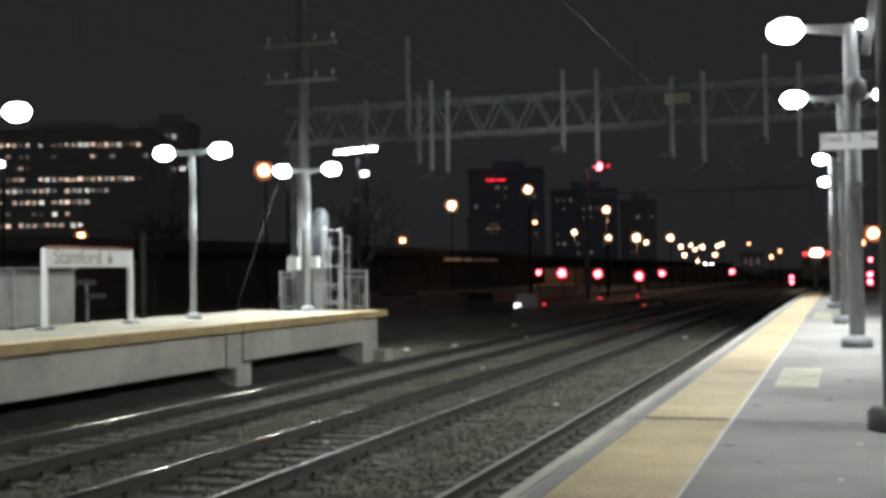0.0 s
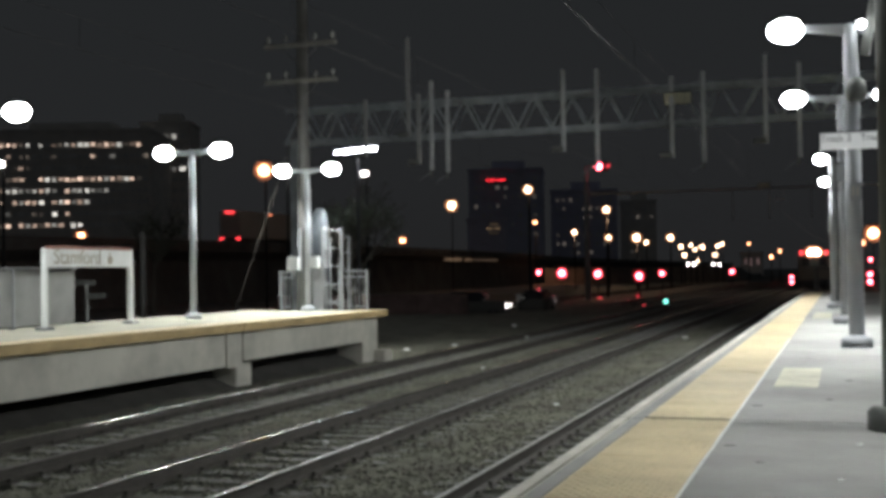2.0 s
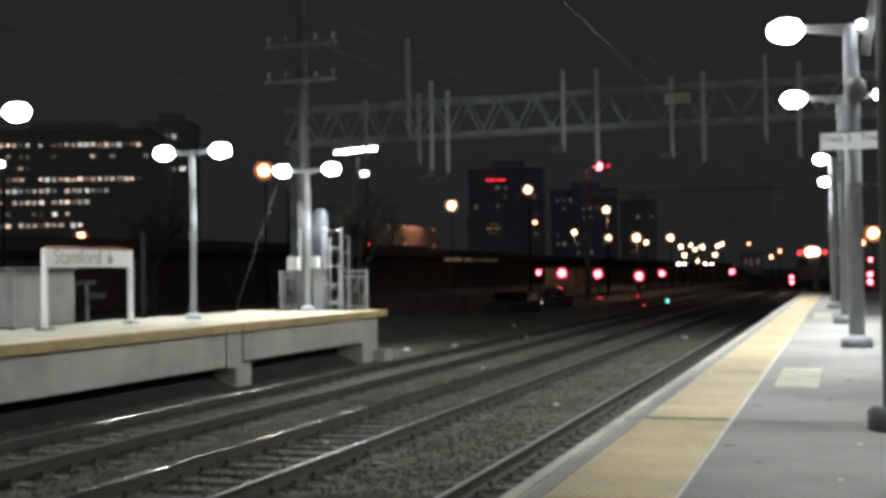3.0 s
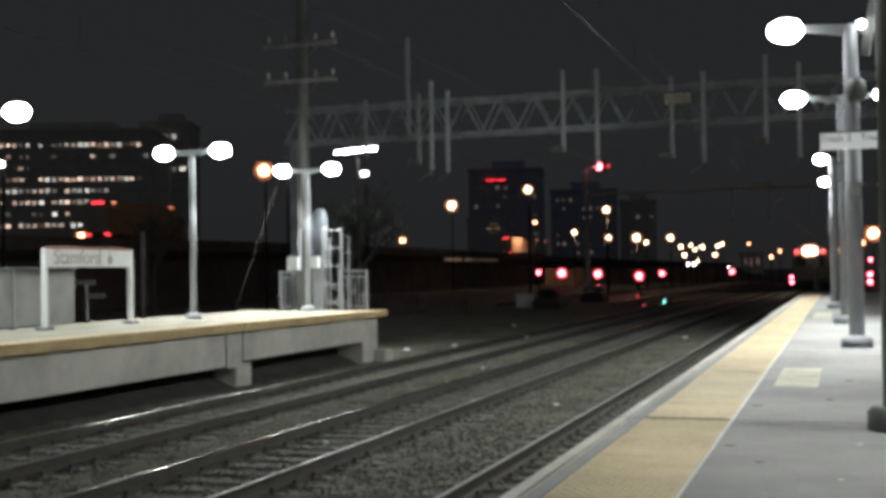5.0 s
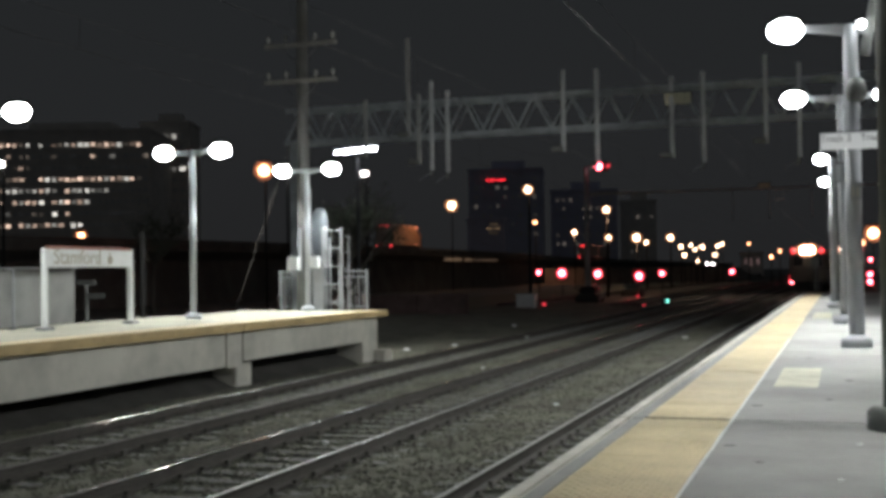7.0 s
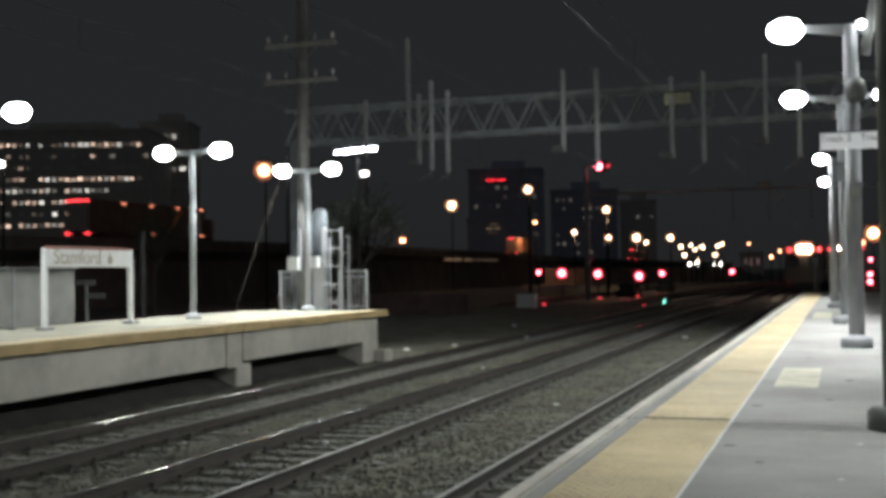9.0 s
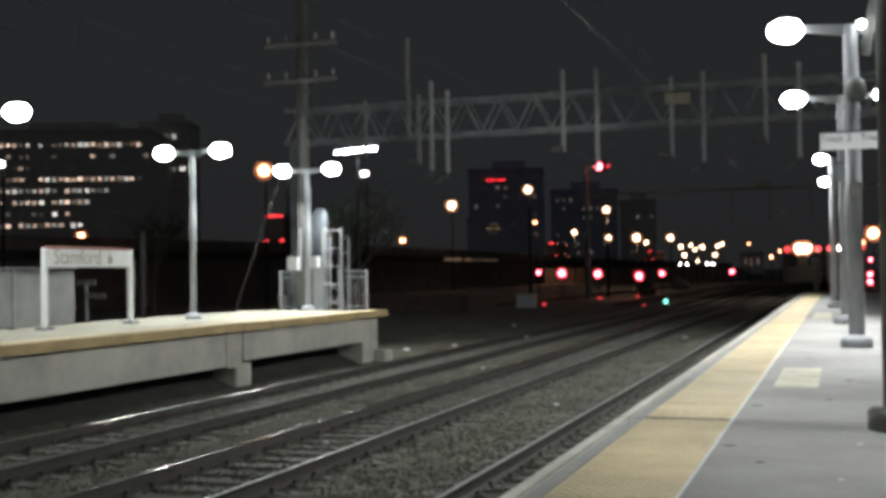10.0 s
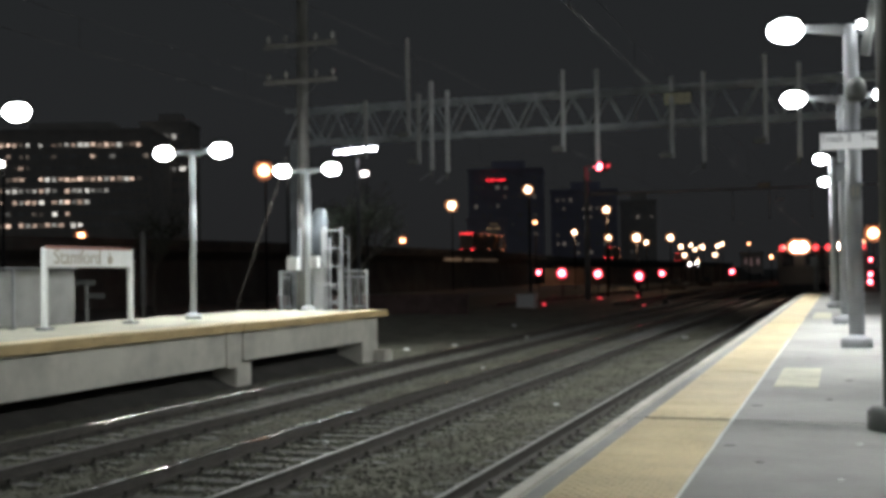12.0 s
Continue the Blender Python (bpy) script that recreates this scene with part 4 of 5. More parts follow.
for x, y, z, r in [(-44.1, 85.2, 10.7, 0.78), (-75.0, 198.5, 8.2, 0.80), (-85.8, 118.7, 7.2, 0.70), (4.0, 159.7, 6.5, 1.15), (2.9, 181, 5.7, 0.7),
                   (-56.6, 223.5, 11.8, 0.5), (-11.2, 207.4, 4.1, 0.42), (-9.8, 207.8, 5.1, 0.35), (-14.8, 206.1, 6.4, 0.3)]:
    yard_lamp(x, y, z, r, G_ORANGE, ORANGE, halo=HALO_ORANGE)
for x, y, z, r in [(-26.8, 64.7, 8.2, 0.28), (-31.3, 63.2, 8.3, 0.44), (-40.7, 49.5, 8.1, 0.34)]:
    yard_lamp(x, y, z, r, G_WHITE, WHITE, 0.7)


def tube_sign():
    t = thing("canopy_light", "long tilted white fluorescent light on a mast", "light fitting", pose(-23.4, 55.3, -0.45))
    part("mast", rod(B(), (0, 0.3, 0), (0, 0.3, 9.0), 0.1), DARK_STEEL, t)
    part("housing", bar(B(), (-1.25, 0.1, 9.02), (1.2, 0.1, 9.14), 0.12, 0.25), DARK_STEEL, t)
    for a, b in ((-1.1, -0.95), (-0.75, 0.5), (0.6, 1.15)):
        part("tube", rod(B(), (a, 0, 8.98 + 0.045 * a), (b, 0, 8.98 + 0.045 * b), 0.075), G_TUBE, t, "glowing tube")


tube_sign()


LEAF = material("dull_green_leaf", (0.11, 0.125, 0.09), 0.7, 0, 0.3, 2, 20, 0.0, 0, 1, 0.5)
BARK = material("grey_bark", (0.12, 0.11, 0.095), 0.9, 0, 0.3, 4, 30, 0.3)


def tree(x, y, height, spread, seed, label):
    t = thing("tree", label, "tree", pose(x, y, -0.45), "trees beyond the tracks")
    rng = random.Random(seed)
    wood, tips = B(), []

    def limb(a, d, length, r, level):
        b = a + d * length
        rod(wood, a, b, r, r * 0.62, seg=6 if level < 2 else 4)
        if level >= 3:
            tips.append((a, b))
            return
        for _ in range(4 if level else 6):
            turn = Vector((rng.uniform(-1, 1), rng.uniform(-1, 1), rng.uniform(-0.1, 0.8)))
            nd = (d * 0.55 + turn * 0.75).normalized()
            limb(a.lerp(b, rng.uniform(0.55, 1.0)), nd, length * rng.uniform(0.55, 0.75), r * 0.55, level + 1)

    limb(Vector((0, 0, 0)), Vector((rng.uniform(-0.06, 0.06), 0, 1)).normalized(), height * 0.42, 0.16, 0)
    part("trunk", wood, BARK, t)
    vs, fs = [], []
    for a, b in tips:
        for _ in range(14):
            c = a.lerp(b, rng.uniform(0.1, 1.15)) + Vector((rng.gauss(0, 0.22), rng.gauss(0, 0.22), rng.gauss(0, 0.16))) * spread
            u = Vector((rng.gauss(0, 1), rng.gauss(0, 1), rng.gauss(0, 1))).normalized() * rng.uniform(0.05, 0.10)
            v = u.orthogonal().normalized() * u.length * 0.6
            i = len(vs)
            vs += [c - u, c + v, c + u, c - v]
            fs.append((i, i + 1, i + 2, i + 3))
    me = bpy.data.meshes.new("crown")
    me.from_pydata(vs, [], fs)
    me.materials.append(LEAF)
    ob = new("crown", me)
    ob.parent = t


tree(-24.6, 57.5, 8.6, 1.0, 3, "leafy tree with a loose dark crown")
tree(-29.0, 66.0, 9.6, 1.1, 8, "broad tree with dull green leaves")
tree(-46.0, 72.0, 9.0, 1.2, 11, "dark tree in front of the office windows")


# ---- far buildings ----
def building(name, label, m, w, d, h, facade, storey, pitch, lit, seed, win=(2.0, 1.5), first=4.0, group="office buildings"):
    """A block with a window grid; lit(row, column) gives a pane's material or None for a dark one."""
    t = thing(name, label, "building", m, group)
    part("wall", box(B(), -w / 2, w / 2, 0, d, 0, h, 0.05), facade, t)
    part("roof", box(B(), -w / 2 - 0.3, w / 2 + 0.3, -0.3, d + 0.3, h, h + 0.9), facade, t)
    if h > 20:
        part("roof_plant", box(B(), -w / 5, w / 4, d * 0.3, d * 0.7, h + 0.9, h + 4), facade, t)
    pm = {}
    frame_me = mesh_of(box(B(), -win[0] / 2 - 0.12, win[0] / 2 + 0.12, -0.03, 0.05, -win[1] / 2 - 0.12, win[1] / 2 + 0.12), "window", facade)
    blind = random.Random(seed)
    rows, cols = int((h - first) / storey), int((w - 1) / pitch)
    for r in range(rows):
        for k in range(cols):
            mat = lit(r, k)
            if mat is None:
                continue
            if mat not in pm:
                pm[mat] = mesh_of(box(B(), -win[0] / 2, win[0] / 2, -0.06, -0.032, -win[1] / 2, win[1] / 2), "pane", mat)
            x = -w / 2 + (w - cols * pitch) / 2 + pitch * (k + 0.5)
            wdw = share("window", frame_me, t, pose(x, 0, first + storey * (r + 0.5)))
            # blinds hide a part of most panes
            share("pane", pm[mat], wdw, Matrix.Translation((blind.uniform(-0.12, 0.12), 0, blind.uniform(-0.1, 0.1))) @ Matrix.Diagonal((blind.uniform(0.55, 1.0), 1, blind.uniform(0.6, 1.0), 1)))
    return t


rng_w = random.Random(5)
OFFICE_ROWS = {0: (0.85, 0.64), 2: (0.92, 0.66), 3: (0.92, 0.78), 4: (0.9, 0.98), 5: (0.24, 0.6), 6: (0.04, 1.0), 7: (0.62, 1.0)}


def office_lit(r, k):
    p, stop = OFFICE_ROWS.get(r, (0.02, 1.0))
    if k / 28 > stop:
        return W_FAINT
    run = noise.noise(Vector((k * 0.33, r * 3.7, 1.0)))
    if rng_w.random() < p * (1.15 if run > -0.1 else 0.55):
        return W_WARM if rng_w.random() < 0.6 else W_COOL
    return W_DIM if rng_w.random() < 0.25 else W_FAINT


def tower_pane(p):
    u = rng_w.random()
    return W_TOWER if u < p else (W_FAINT if u < 0.45 else None)


# the office block turns its long side to the station
building("office_building", "dark office building with rows of lit windows", pose(-222.2, 295.9, 0, 0, 0, 20), 56, 30, 46.1, FACADE, 3.45, 1.95, office_lit, 3, (1.55, 1.25), 16.3)
building("office_building", "dark office block with a lit top corner", pose(-207.5, 332, 0, 0, 0, 20), 16, 18, 52, FACADE, 3.5, 2.8,
         lambda r, k: W_COOL if (r in (9, 12) and rng_w.random() < 0.75) else (W_DIM if rng_w.random() < 0.12 else W_FAINT), 4)
hotel = building("hotel_tower", "dark hotel tower with a red illuminated roof sign", pose(-112, 400, 0, 0, 0, 12), 26, 22, 38, FACADE_BLUE, 3.3, 2.6,
                 lambda r, k: tower_pane(0.07), 6, (1.4, 1.5))
building("apartment_block", "dark apartment block with few lit windows", pose(-88, 420, 0, 0, 0, 12), 24, 20, 31, FACADE_BLUE, 3.2, 2.4,
         lambda r, k: W_DIM if (r == 6 and 0.3 < k / 10) else tower_pane(0.16), 7, (1.2, 1.4))
building("apartment_block", "dark slim tower with scattered lit windows", pose(-70, 430, 0, 0, 0, 10), 13, 20, 27, FACADE, 3.2, 2.4,
         lambda r, k: tower_pane(0.10), 8, (1.2, 1.4))
building("low_building", "low dark building with an ochre lit front", pose(-84.7, 284, -0.4, 0, 0, 12), 9.5, 8, 15.5, FACADE_BLUE, 1.1, 3.8,
         lambda r, k: W_SHOP if r in (9, 10, 11) and k == 1 else None, 9, (3.6, 0.65), 2.0)



building("low_building", "low distant building with three bright windows", pose(-21.6, 310, 0, 0, 0, 4), 5.6, 6, 5.6, FACADE, 2.6, 1.45,
         lambda r, k: W_PINK if r == 0 else None, 12, (0.8, 2.1), 2.6)


def roof_sign():
    t = thing("roof_sign", "red glowing sign on the hotel tower", "sign", pose(-114.6, 398.5, 34.7, 0, 0, 14))
    rng = random.Random(2)
    x = -3.6
    while x < 3.4:
        w, h = rng.uniform(0.25, 0.5), rng.uniform(0.2, 0.5)
        part("letter_shape", box(B(), x, x + w, -0.3, -0.1, -h, h * 0.8), G_SIGN, t)
        x += w + 0.3
    part("carrier", box(B(), -3.7, 3.7, -0.1, 0.2, -0.6, 0.5), FACADE_LOW, t)


roof_sign()


# ---- elevated road ----
ROAD_X = -61.5


def road_z(y):
    return 5.3 - 0.000055 * (y - 160) ** 2 if y < 260 else 4.75


def viaduct():
    t = thing("viaduct", "dark elevated concrete road beside the railway", "viaduct", kind="structure")
    spine = [(ROAD_X, y, road_z(y)) for y in range(-60, 700, 20)]
    part("deck", sweep(B(), [(-9, 0), (4, 0), (4, -0.5), (2, -1.3), (-7, -1.3), (-9, -0.5)], spine), ROADWAY, t)
    for s in (-9, 4):
        part("parapet", sweep(B(), [(s - 0.15, 0), (s + 0.15, 0), (s + 0.1, 0.55), (s - 0.1, 0.55)], spine), ROADWAY, t)
    part("retaining_wall", sweep(B(), [(-7, -1.3), (2, -1.3), (2.3, -5.9), (-7.3, -5.9)], spine), ROADWAY, t, "dark retaining wall carrying the road")


viaduct()


def deck_edge_light():
    t = thing("strip_light", "long dim orange strip light under the viaduct edge", "strip light", pose(-57.3, 0, 4.26))
    for a, b in ((169.5, 178.2), (179.6, 184.0), (185.0, 199.0)):
        part("tube", box(B(), -0.1, 0.1, a, b, -0.2, 0.2, 0.05), G_STRIP, t, "dim glowing tube")
        for y in (a + 0.3, b - 0.3):
            part("hanger", rod(B(), (0, y, 0.15), (-0.2, y, 1.0), 0.04, seg=6), DARK_STEEL, t)


deck_edge_light()


# ---- train and vehicles ----
def wheel_meshes():
    ty = lathe(B(), [(0.36, -0.14), (0.5, -0.12), (0.52, 0), (0.5, 0.12), (0.36, 0.14)], 18)
    ri = lathe(B(), [(0.1, -0.15), (0.34, -0.13), (0.34, 0.13), (0.1, 0.15)], 14)
    for b in (ty, ri):
        bmesh.ops.transform(b, verts=b.verts, matrix=pose(0, 0, 0, 90, 0, 0))
    return mesh_of(ty, "tyre", RUBBER), mesh_of(ri, "rim", DARK_STEEL)


TYRE, RIM = wheel_meshes()


def wheels(t, spots, k=1.0):
    for x, y in spots:
        w = share("wheel", TYRE, t, Matrix.LocRotScale((x, y, 0.52 * k), None, (k, k, k)))
        share("rim", RIM, w, Matrix())


def box_truck(label, side, length=8.6, lit_rear=True, markers=(-0.4, 0.0, 0.4)):
    """Its nose points along +x, its base is on the road."""
    t = thing("box_truck", label, "truck", group="vehicles on the elevated road")
    L = length
    if L > 25:
        part("cargo_body", box(B(), 0.2 - 1.2, L / 2 - 2.2, -1.25, 1.25, 1.0, 3.9, 0.06), side, t)
        part("trailer_body", box(B(), -L / 2, -0.6 - 1.2, -1.25, 1.25, 1.0, 3.9, 0.06), side, t)
        wheels(t, [(-3.0, -1.05), (-3.0, 1.05), (0.6, -1.05), (0.6, 1.05)])
    else:
        part("cargo_body", box(B(), -L / 2, L / 2 - 2.0, -1.25, 1.25, 1.0, 3.9, 0.06), side, t)
    cab = box(B(), L / 2 - 1.9, L / 2, -1.15, 1.15, 0.6, 2.9, 0.18)
    part("cab", cab, side, t)
    part("windscreen", box(B(), L / 2 - 0.03, L / 2 + 0.02, -1.0, 1.0, 1.75, 2.6, 0.02), GLASS_DARK, t)
    part("chassis", box(B(), -L / 2, L / 2 - 1.0, -0.5, 0.5, 0.55, 1.0), DARK_STEEL, t)
    wheels(t, [(L / 2 - 1.3, -1.05), (L / 2 - 1.3, 1.05), (-L / 2 + 1.6, -1.05), (-L / 2 + 1.6, 1.05)])
    if lit_rear:
        for y in markers:
            part("marker_light", box(B(), -L / 2 - 0.08, -L / 2, y - 0.2, y + 0.2, 3.62, 3.84, 0.03), G_TAIL, t, "red marker light")
        for y in (-1.0, 1.0):
            part("tail_light", box(B(), -L / 2 - 0.08, -L / 2, y - 0.22, y + 0.22, 0.8, 1.05, 0.03), G_TAIL, t, "red tail light")
        part("rear_panel", box(B(), -L / 2 - 0.05, -L / 2 - 0.001, -1.12, 1.12, 1.15, 3.5, 0.01), TRUCK_PALE, t, "pale rear panel")
        n = 4 if L > 15 else 2
        for k in range(n):
            x = -L / 2 + 0.5 + (L - 3.2) * (k + (1 if n == 4 else 0)) / (n if n == 4 else 1)
            part("side_light", box(B(), x - 0.16, x + 0.16, -1.30, -1.25, 3.58, 3.8, 0.02), G_AMBER, t, "amber side light")
            if k % 2:
                part("side_light", box(B(), x - 0.16, x + 0.16, -1.30, -1.25, 1.05, 1.25, 0.02), G_AMBER, t, "amber side light")
    if L > 15 and side is TRUCK_DARK:
        st = B()
        bar(st, (L / 2 - 8.6, -1.265, 1.35), (L / 2 - 6.4, -1.265, 3.6), 0.02, 0.5)
        part("side_stripe", st, ORANGE_PAINT, t, "slanting orange stripe on the side")
        part("side_panel", box(B(), L / 2 - 4.6, L / 2 - 2.9, -1.275, -1.25, 1.3, 3.3, 0.01), WHITE_PAINT, t, "white square panel on the side")
    return t


def road_car(label, rear=True, lamp_size=1.0):
    t = thing("car", label, "car", group="vehicles on the elevated road")
    part("body", box(B(), -2.2, 2.2, -0.9, 0.9, 0.3, 0.95, 0.16), CAR_DARK, t)
    part("cabin", box(B(), -1.5, 0.9, -0.75, 0.75, 0.9, 1.5, 0.2), GLASS_DARK, t)
    wheels(t, [(1.35, -0.8), (1.35, 0.8), (-1.35, -0.8), (-1.35, 0.8)], 0.62)
    for y in (-0.65, 0.65):
        if rear:
            part("tail_light", box(B(), -2.26, -2.18, y - 0.22, y + 0.22, 0.65, 0.9, 0.03), G_TAIL, t, "red tail light")
        part("headlight", ball(B(), (2.17, y, 0.68), 0.17 * lamp_size, 2, (0.4, 1, 0.9)), G_CAR if lamp_size > 1 else G_YARD, t, "glowing headlight")
    return t


def passenger_train(label, lamps, lamp_r, cars):
    """The nose is at y = 0 and looks along -y; rail level is z = 0."""
    t = thing("train", label, "train", group="oncoming trains")
    for k in range(cars):
        y0 = 0.25 + 26.0 * k
        sec = [(-1.5, 0.95), (1.5, 0.95), (1.6, 1.6), (1.6, 2.9), (1.45, 3.75), (1.0, 4.15), (0, 4.3), (-1.0, 4.15), (-1.45, 3.75), (-1.6, 2.9), (-1.6, 1.6)]
        part("car_body", sweep(B(), sec, [(0, y0, 0), (0, y0 + 25.5, 0)]), TRAIN_STEEL, t)
        part("underframe", box(B(), -1.3, 1.3, y0 + 1, y0 + 24.5, 0.45, 0.95), DARK_STEEL, t)
        for yy in (y0 + 3.5, y0 + 21.5):
            part("bogie", box(B(), -1.15, 1.15, yy - 1.6, yy + 1.6, 0.12, 0.6, 0.05), DARK_STEEL, t)
            for s in (-0.7525, 0.7525):
                for q in (-1.2, 1.2):
                    part("wheel", rod(B(), (s - 0.06, yy + q, 0.46), (s + 0.06, yy + q, 0.46), 0.45, seg=18), RAIL_WEB, t)
        for n in range(9):
            for s in (-1, 1):
                part("side_window", box(B(), s * 1.6 - 0.02, s * 1.6 + 0.02, y0 + 2 + 2.4 * n, y0 + 3.7 + 2.4 * n, 2.05, 2.85), GLASS_DARK, t)
    part("nose", box(B(), -1.48, 1.48, 0.0, 0.3, 0.95, 4.05, 0.12), TRAIN_STEEL, t)
    for x0, x1 in ((-1.25, -0.42), (0.42, 1.25)):
        part("windscreen", box(B(), x0, x1, -0.03, 0.02, 2.35, 3.3, 0.01), GLASS_DARK, t)
    part("end_door", box(B(), -0.36, 0.36, -0.03, 0.02, 1.2, 3.3, 0.01), TRAIN_STEEL, t)
    for x in lamps:
        part("headlight", ball(B(), (x, -0.06, 3.78), lamp_r, 3, (1, 0.3, 1)), G_HEAD, t, "blazing headlight")
        # orange halo of the headlight, made as an added glowing ring
        rim = part("halo_rim", lathe(B(), [(lamp_r * 1.9, 0.0), (lamp_r * 1.9, 0.05), (lamp_r * 1.02, 0.02)], 20), G_HEAD_HALO, t, "glowing ring imitating the headlight's halo")
        rim.matrix_basis = pose(x, 0.0, 3.78, 90, 0, 0)
    for x in (-1.2, 1.2):
        part("marker_light", ball(B(), (x, -0.05, 3.72), 0.24, 2, (1, 0.3, 1)), G_TAIL, t, "red marker light")
    part("coupler", box(B(), -0.25, 0.25, -0.5, 0.1, 0.7, 1.0, 0.05), DARK_STEEL, t)
    return t


train = passenger_train("oncoming passenger train with blazing headlights", (-0.25, 0.25), 0.30, 3)
# added train: it only carries a second light moving beside the first
side_train = passenger_train("added oncoming train carrying a second small light", (-0.40, 0.40), 0.20, 2)
TRUCK_A = box_truck("long pale double lorry with red marker lights on the viaduct", TRUCK_PALE, 29.0)
TRUCK_B = box_truck("tan box truck with red marker lights on the viaduct", TRUCK_SIDE, 12.5)
TRUCK_C = box_truck("long dark lorry with a red light bar on the viaduct", TRUCK_DARK, 21.0, markers=(-0.95, -0.45, 0.0, 0.45, 0.95))


def barrier(x0, x1, y, label):
    t = thing("concrete_barrier", label, "barrier", pose(0, y, -0.45), "low barriers")
    n = max(1, round((x1 - x0) / 3))
    w = (x1 - x0) / n
    for k in range(n):
        part("segment", sweep(B(), [(-0.3, 0), (0.3, 0), (0.12, 0.35), (0.09, 1.4), (-0.09, 1.4), (-0.12, 0.35)], [(x0 + k * w + 0.03, 0, 0), (x0 + (k + 1) * w - 0.03, 0, 0)]), BARRIER_RED, t)


barrier(-33.0, -20.6, 65.2, "dark reddish concrete barrier wall beside the yard road")
YARD_CARS = [road_car("dark car with lit headlights in the yard", False) for _ in range(2)]
for c in YARD_CARS:
    tagged(c, group="cars in the yard")

STREET_A, STREET_B = Vector((-25.5, 275.0)), Vector((-30.3, 243.0))


def street_z(u):
    """The street climbs to a level crest between A (u = 0) and B (u = 1) and falls away on both sides."""
    return 2.55 - 1.6 * min(1.0, max(0.0, -u, u - 1) / 0.3)


def crest_street():
    spine = [(*STREET_A.lerp(STREET_B, u), street_z(u)) for u in (-0.65, -0.3, -0.15, 0, 0.5, 1, 1.1, 1.2, 1.3, 1.42)]
    solid("street", sweep(B(), [(-4, 0), (22, 0), (24, -3.2), (-6, -3.2)], spine), ROADWAY, "dark street climbing over a low crest", "street", kind="structure")
    solid("side_street", box(B(), -56, -26.5, 229.2, 236.4, -0.6, 0.94, 0.05), ROADWAY, "dark side street behind a low wall", "street", kind="structure")
    t = thing("boundary_wall", "dark low wall along the side street", "wall", pose(0, 228.6, -0.45))
    for k in range(9):
        part("panel", box(B(), -56 + 3.9 * k, -52.14 + 3.9 * k, -0.15, 0.15, 0, 3.2, 0.03), ROADWAY, t)


crest_street()
STREET_CARS = [road_car("distant car with bright headlights on the street", False, 1.5) for _ in range(4)]
for c in STREET_CARS:
    tagged(c, group="cars on the street")


def beacon_drum():
    t = thing("flashing_lamp", "teal lamp turning on its base", "beacon", pose(-11.5, 81.7, 0.02))
    part("shield", lathe(B(), [(0.2, -0.18), (0.23, 0.0), (0.2, 0.2)], 14, (0, 0.14, 0)), DARK_STEEL, t)
    part("lens", ball(B(), (0, -0.1, 0), 0.17, 2, (0.9, 0.5, 1)), G_TEAL, t, "teal lens")
    return t


part_base = thing("beacon_stand", "short dark stand beside the track", "stand", pose(-11.5, 81.9, -0.45))
part("foot", box(B(), -0.3, 0.3, -0.3, 0.3, 0, 0.1), CONCRETE_BEAM, part_base)
part("stem", rod(B(), (0, -0.2, 0.1), (0, -0.2, 0.24), 0.08), DARK_STEEL, part_base)
BEACON = beacon_drum()


def nose_at(y, side=0.0, z=0.0):
    a = math.degrees(math.atan2(drift(y + 5) - drift(y), 5))
    return pose(TRACKS[0] + side + drift(y), y, z, 0, 0, -a)


def road_rows(tail, t0, speed, length, lane=0.0):
    """The lorry's tail passes the road's mark "tail" at t0."""
    rows = []
    for k in range(25):
        t = 0.5 * k
        y = min(max(tail + speed * (t - t0) + length / 2, -55), 670)
        rows.append((t, pose(ROAD_X + lane, y, road_z(y), 0, 0, 90)))
    return rows


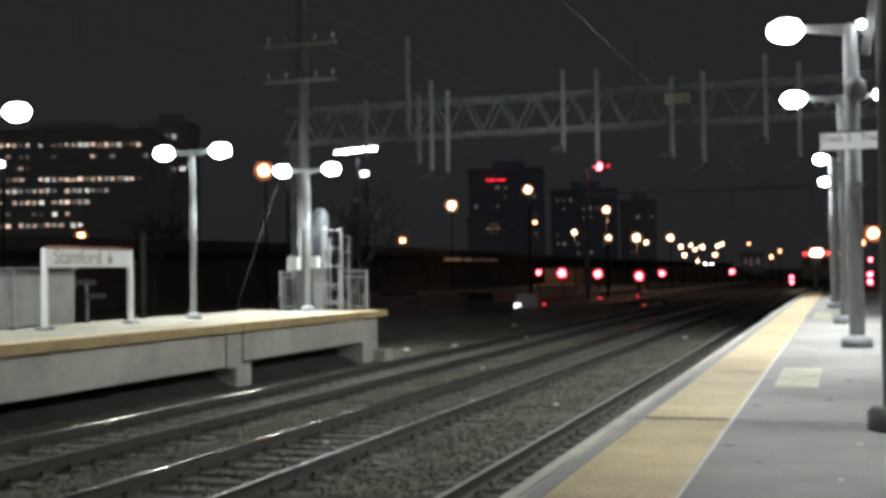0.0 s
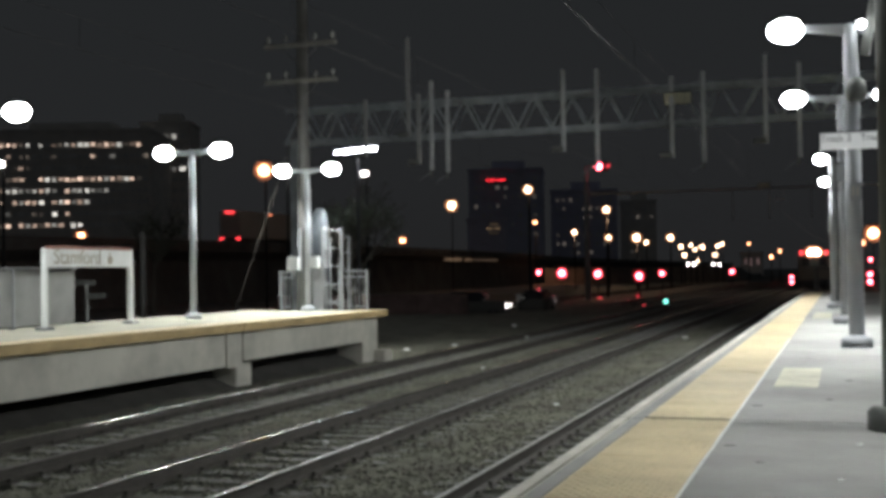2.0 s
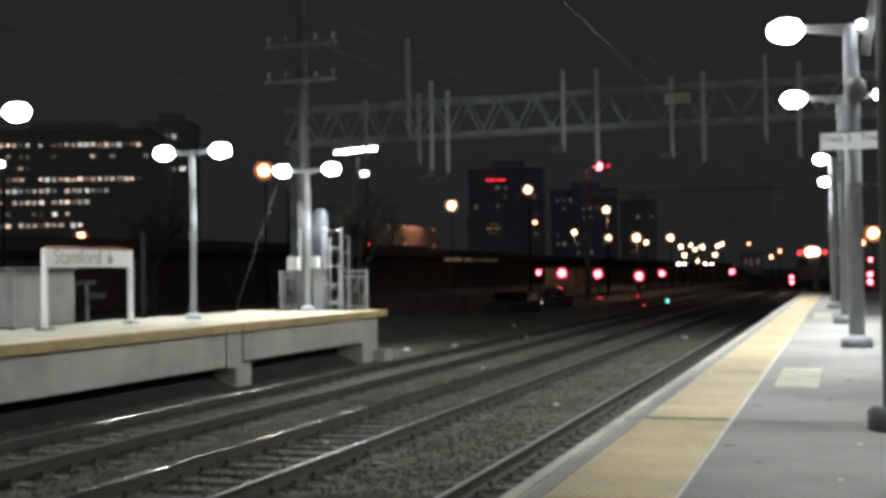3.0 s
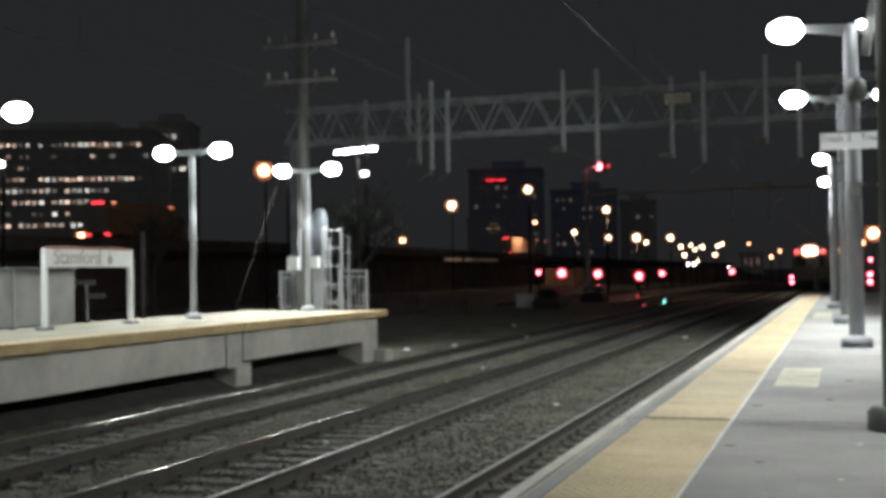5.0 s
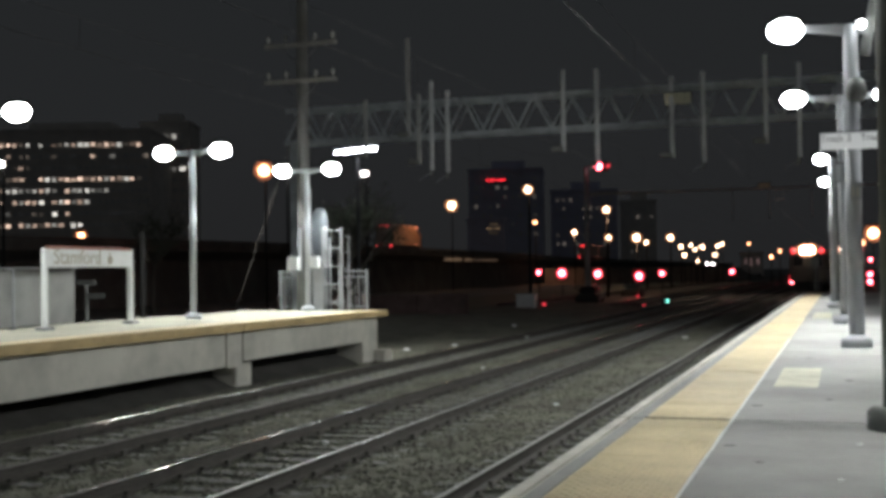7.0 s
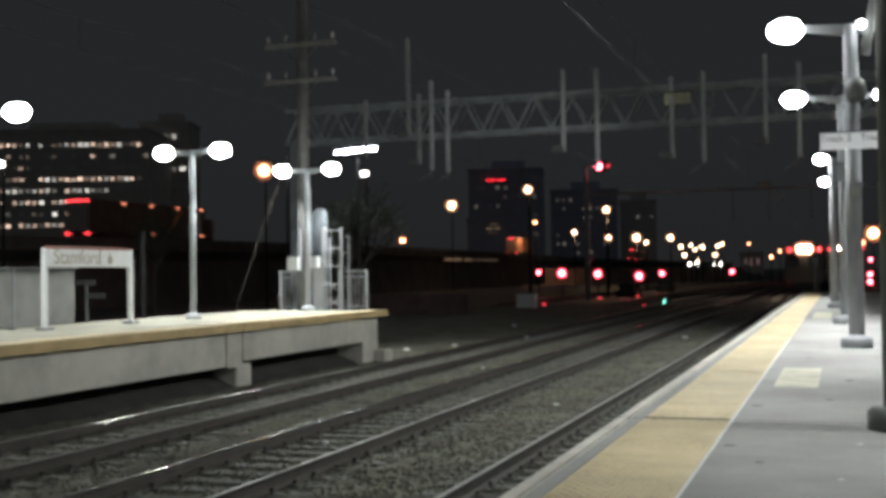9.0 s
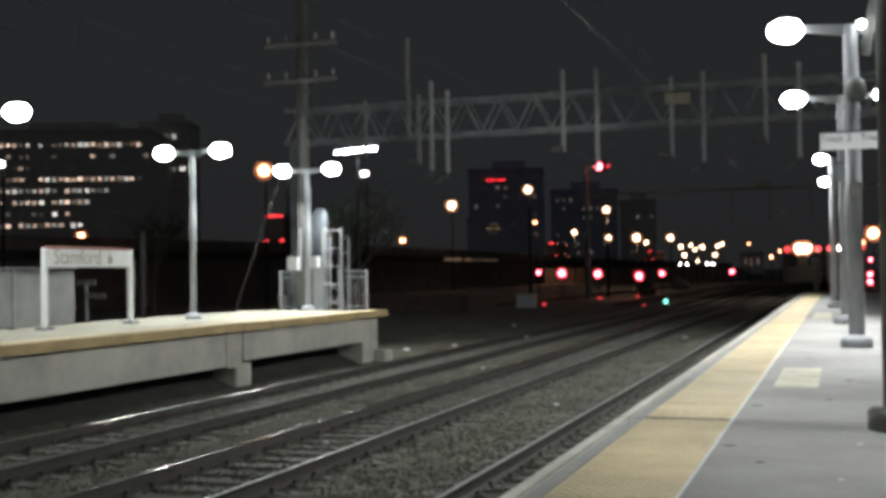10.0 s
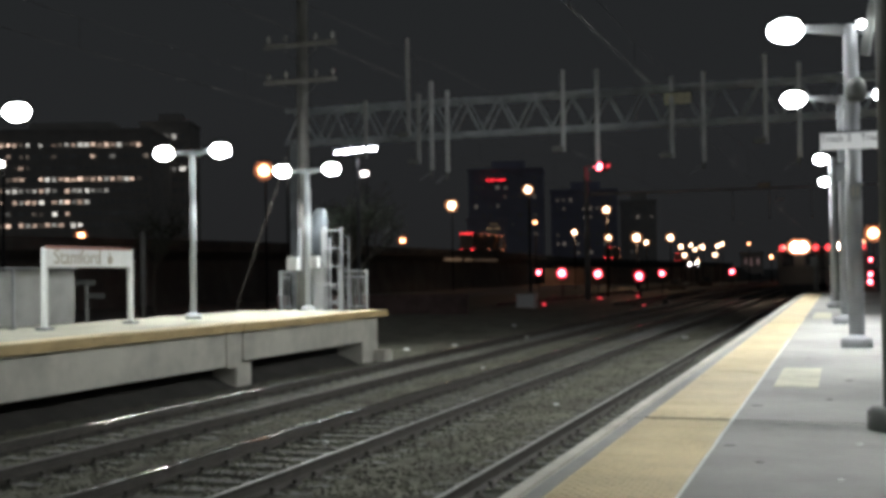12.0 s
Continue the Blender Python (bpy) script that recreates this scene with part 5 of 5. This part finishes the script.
def street_rows(t0):
    """Slowly in from the side, over the crest from A, reached at t0, to B, then round the corner and slowly off behind the wall."""
    d = (STREET_B - STREET_A).normalized()
    ang = math.degrees(math.atan2(d.y, d.x))
    length = (STREET_B - STREET_A).length
    first, last = -0.3 * length, 1.28 * length
    rows = []
    for k in range(49):
        t = 0.25 * k
        run = 7.0 * (t - t0)
        before, after = max(0.0, first - run) * 0.3, max(0.0, run - last) * 0.3
        along = min(max(run, first), last)
        p = STREET_A + d * along + Vector((-before - after, 0))
        turn = -ang * min(1.0, before / 3.0) + (-180 - ang) * min(1.0, after / 3.0)
        rows.append((t, pose(p.x, p.y, street_z(along / length), 0, 0, ang + turn)))
    return rows


def yard_rows(t0, stop):
    """In along the yard road, then off down the line; the nose passes the barrier's end at t0."""
    rows = []
    for k in range(49):
        t = 0.25 * k
        d = 2.1 * (t - t0)
        a = 6 + 88 * min(max((d - 2.4) / 1.6, 0), 1)
        if d < 2.4:
            x, y = -22.4 + d * 0.9945, 66.7 + d * 0.1045
        elif d < 4.0:
            u = d - 2.4
            x, y = -20.01 + u * 1.45 - 0.2 * u * u, 66.95 + u * 0.1045 + 0.25 * u * u
        else:
            x, y = -18.2, min(67.76 + 1.6 * (d - 4.0) + 0.12 * (d - 4.0) ** 2, stop)
        rows.append((t, pose(x, y, -0.45, 0, 0, a)))
    return rows


def motions():
    walk(train, [(0, nose_at(134)), (3, nose_at(122.5)), (5, nose_at(116)), (7, nose_at(110)), (9, nose_at(103)), (10.5, nose_at(98)), (12, nose_at(92.6))])
    walk(side_train, [(0, nose_at(136, 3.3)), (3, nose_at(122.5, 3.3)), (6, nose_at(114, 3.3)), (9, nose_at(103, 3.3)), (12, nose_at(92.6, 3.3))])
    walk(TRUCK_A, road_rows(*RUN_A, 29.0))
    walk(TRUCK_B, road_rows(*RUN_B, 12.5))
    walk(TRUCK_C, road_rows(*RUN_C, 21.0))
    for car, t0, stop in zip(YARD_CARS, (-1.0, 1.25), (190.0, 180.0)):
        walk(car, yard_rows(t0, stop))
    for car, t0 in zip(STREET_CARS, (-1.6, 1.4, 5.6, 8.6)):
        walk(car, street_rows(t0))
    walk(BEACON, [(0.1 * k, pose(-11.5, 81.7, 0.02, 0, 0, 45.0 * k - 180 + 8)) for k in range(121)])


RUN_A, RUN_B, RUN_C = (89.2, 1.4, 36.15), (89.2, 5.05, 34.0), (102.9, 9.5, 36.6)
motions()
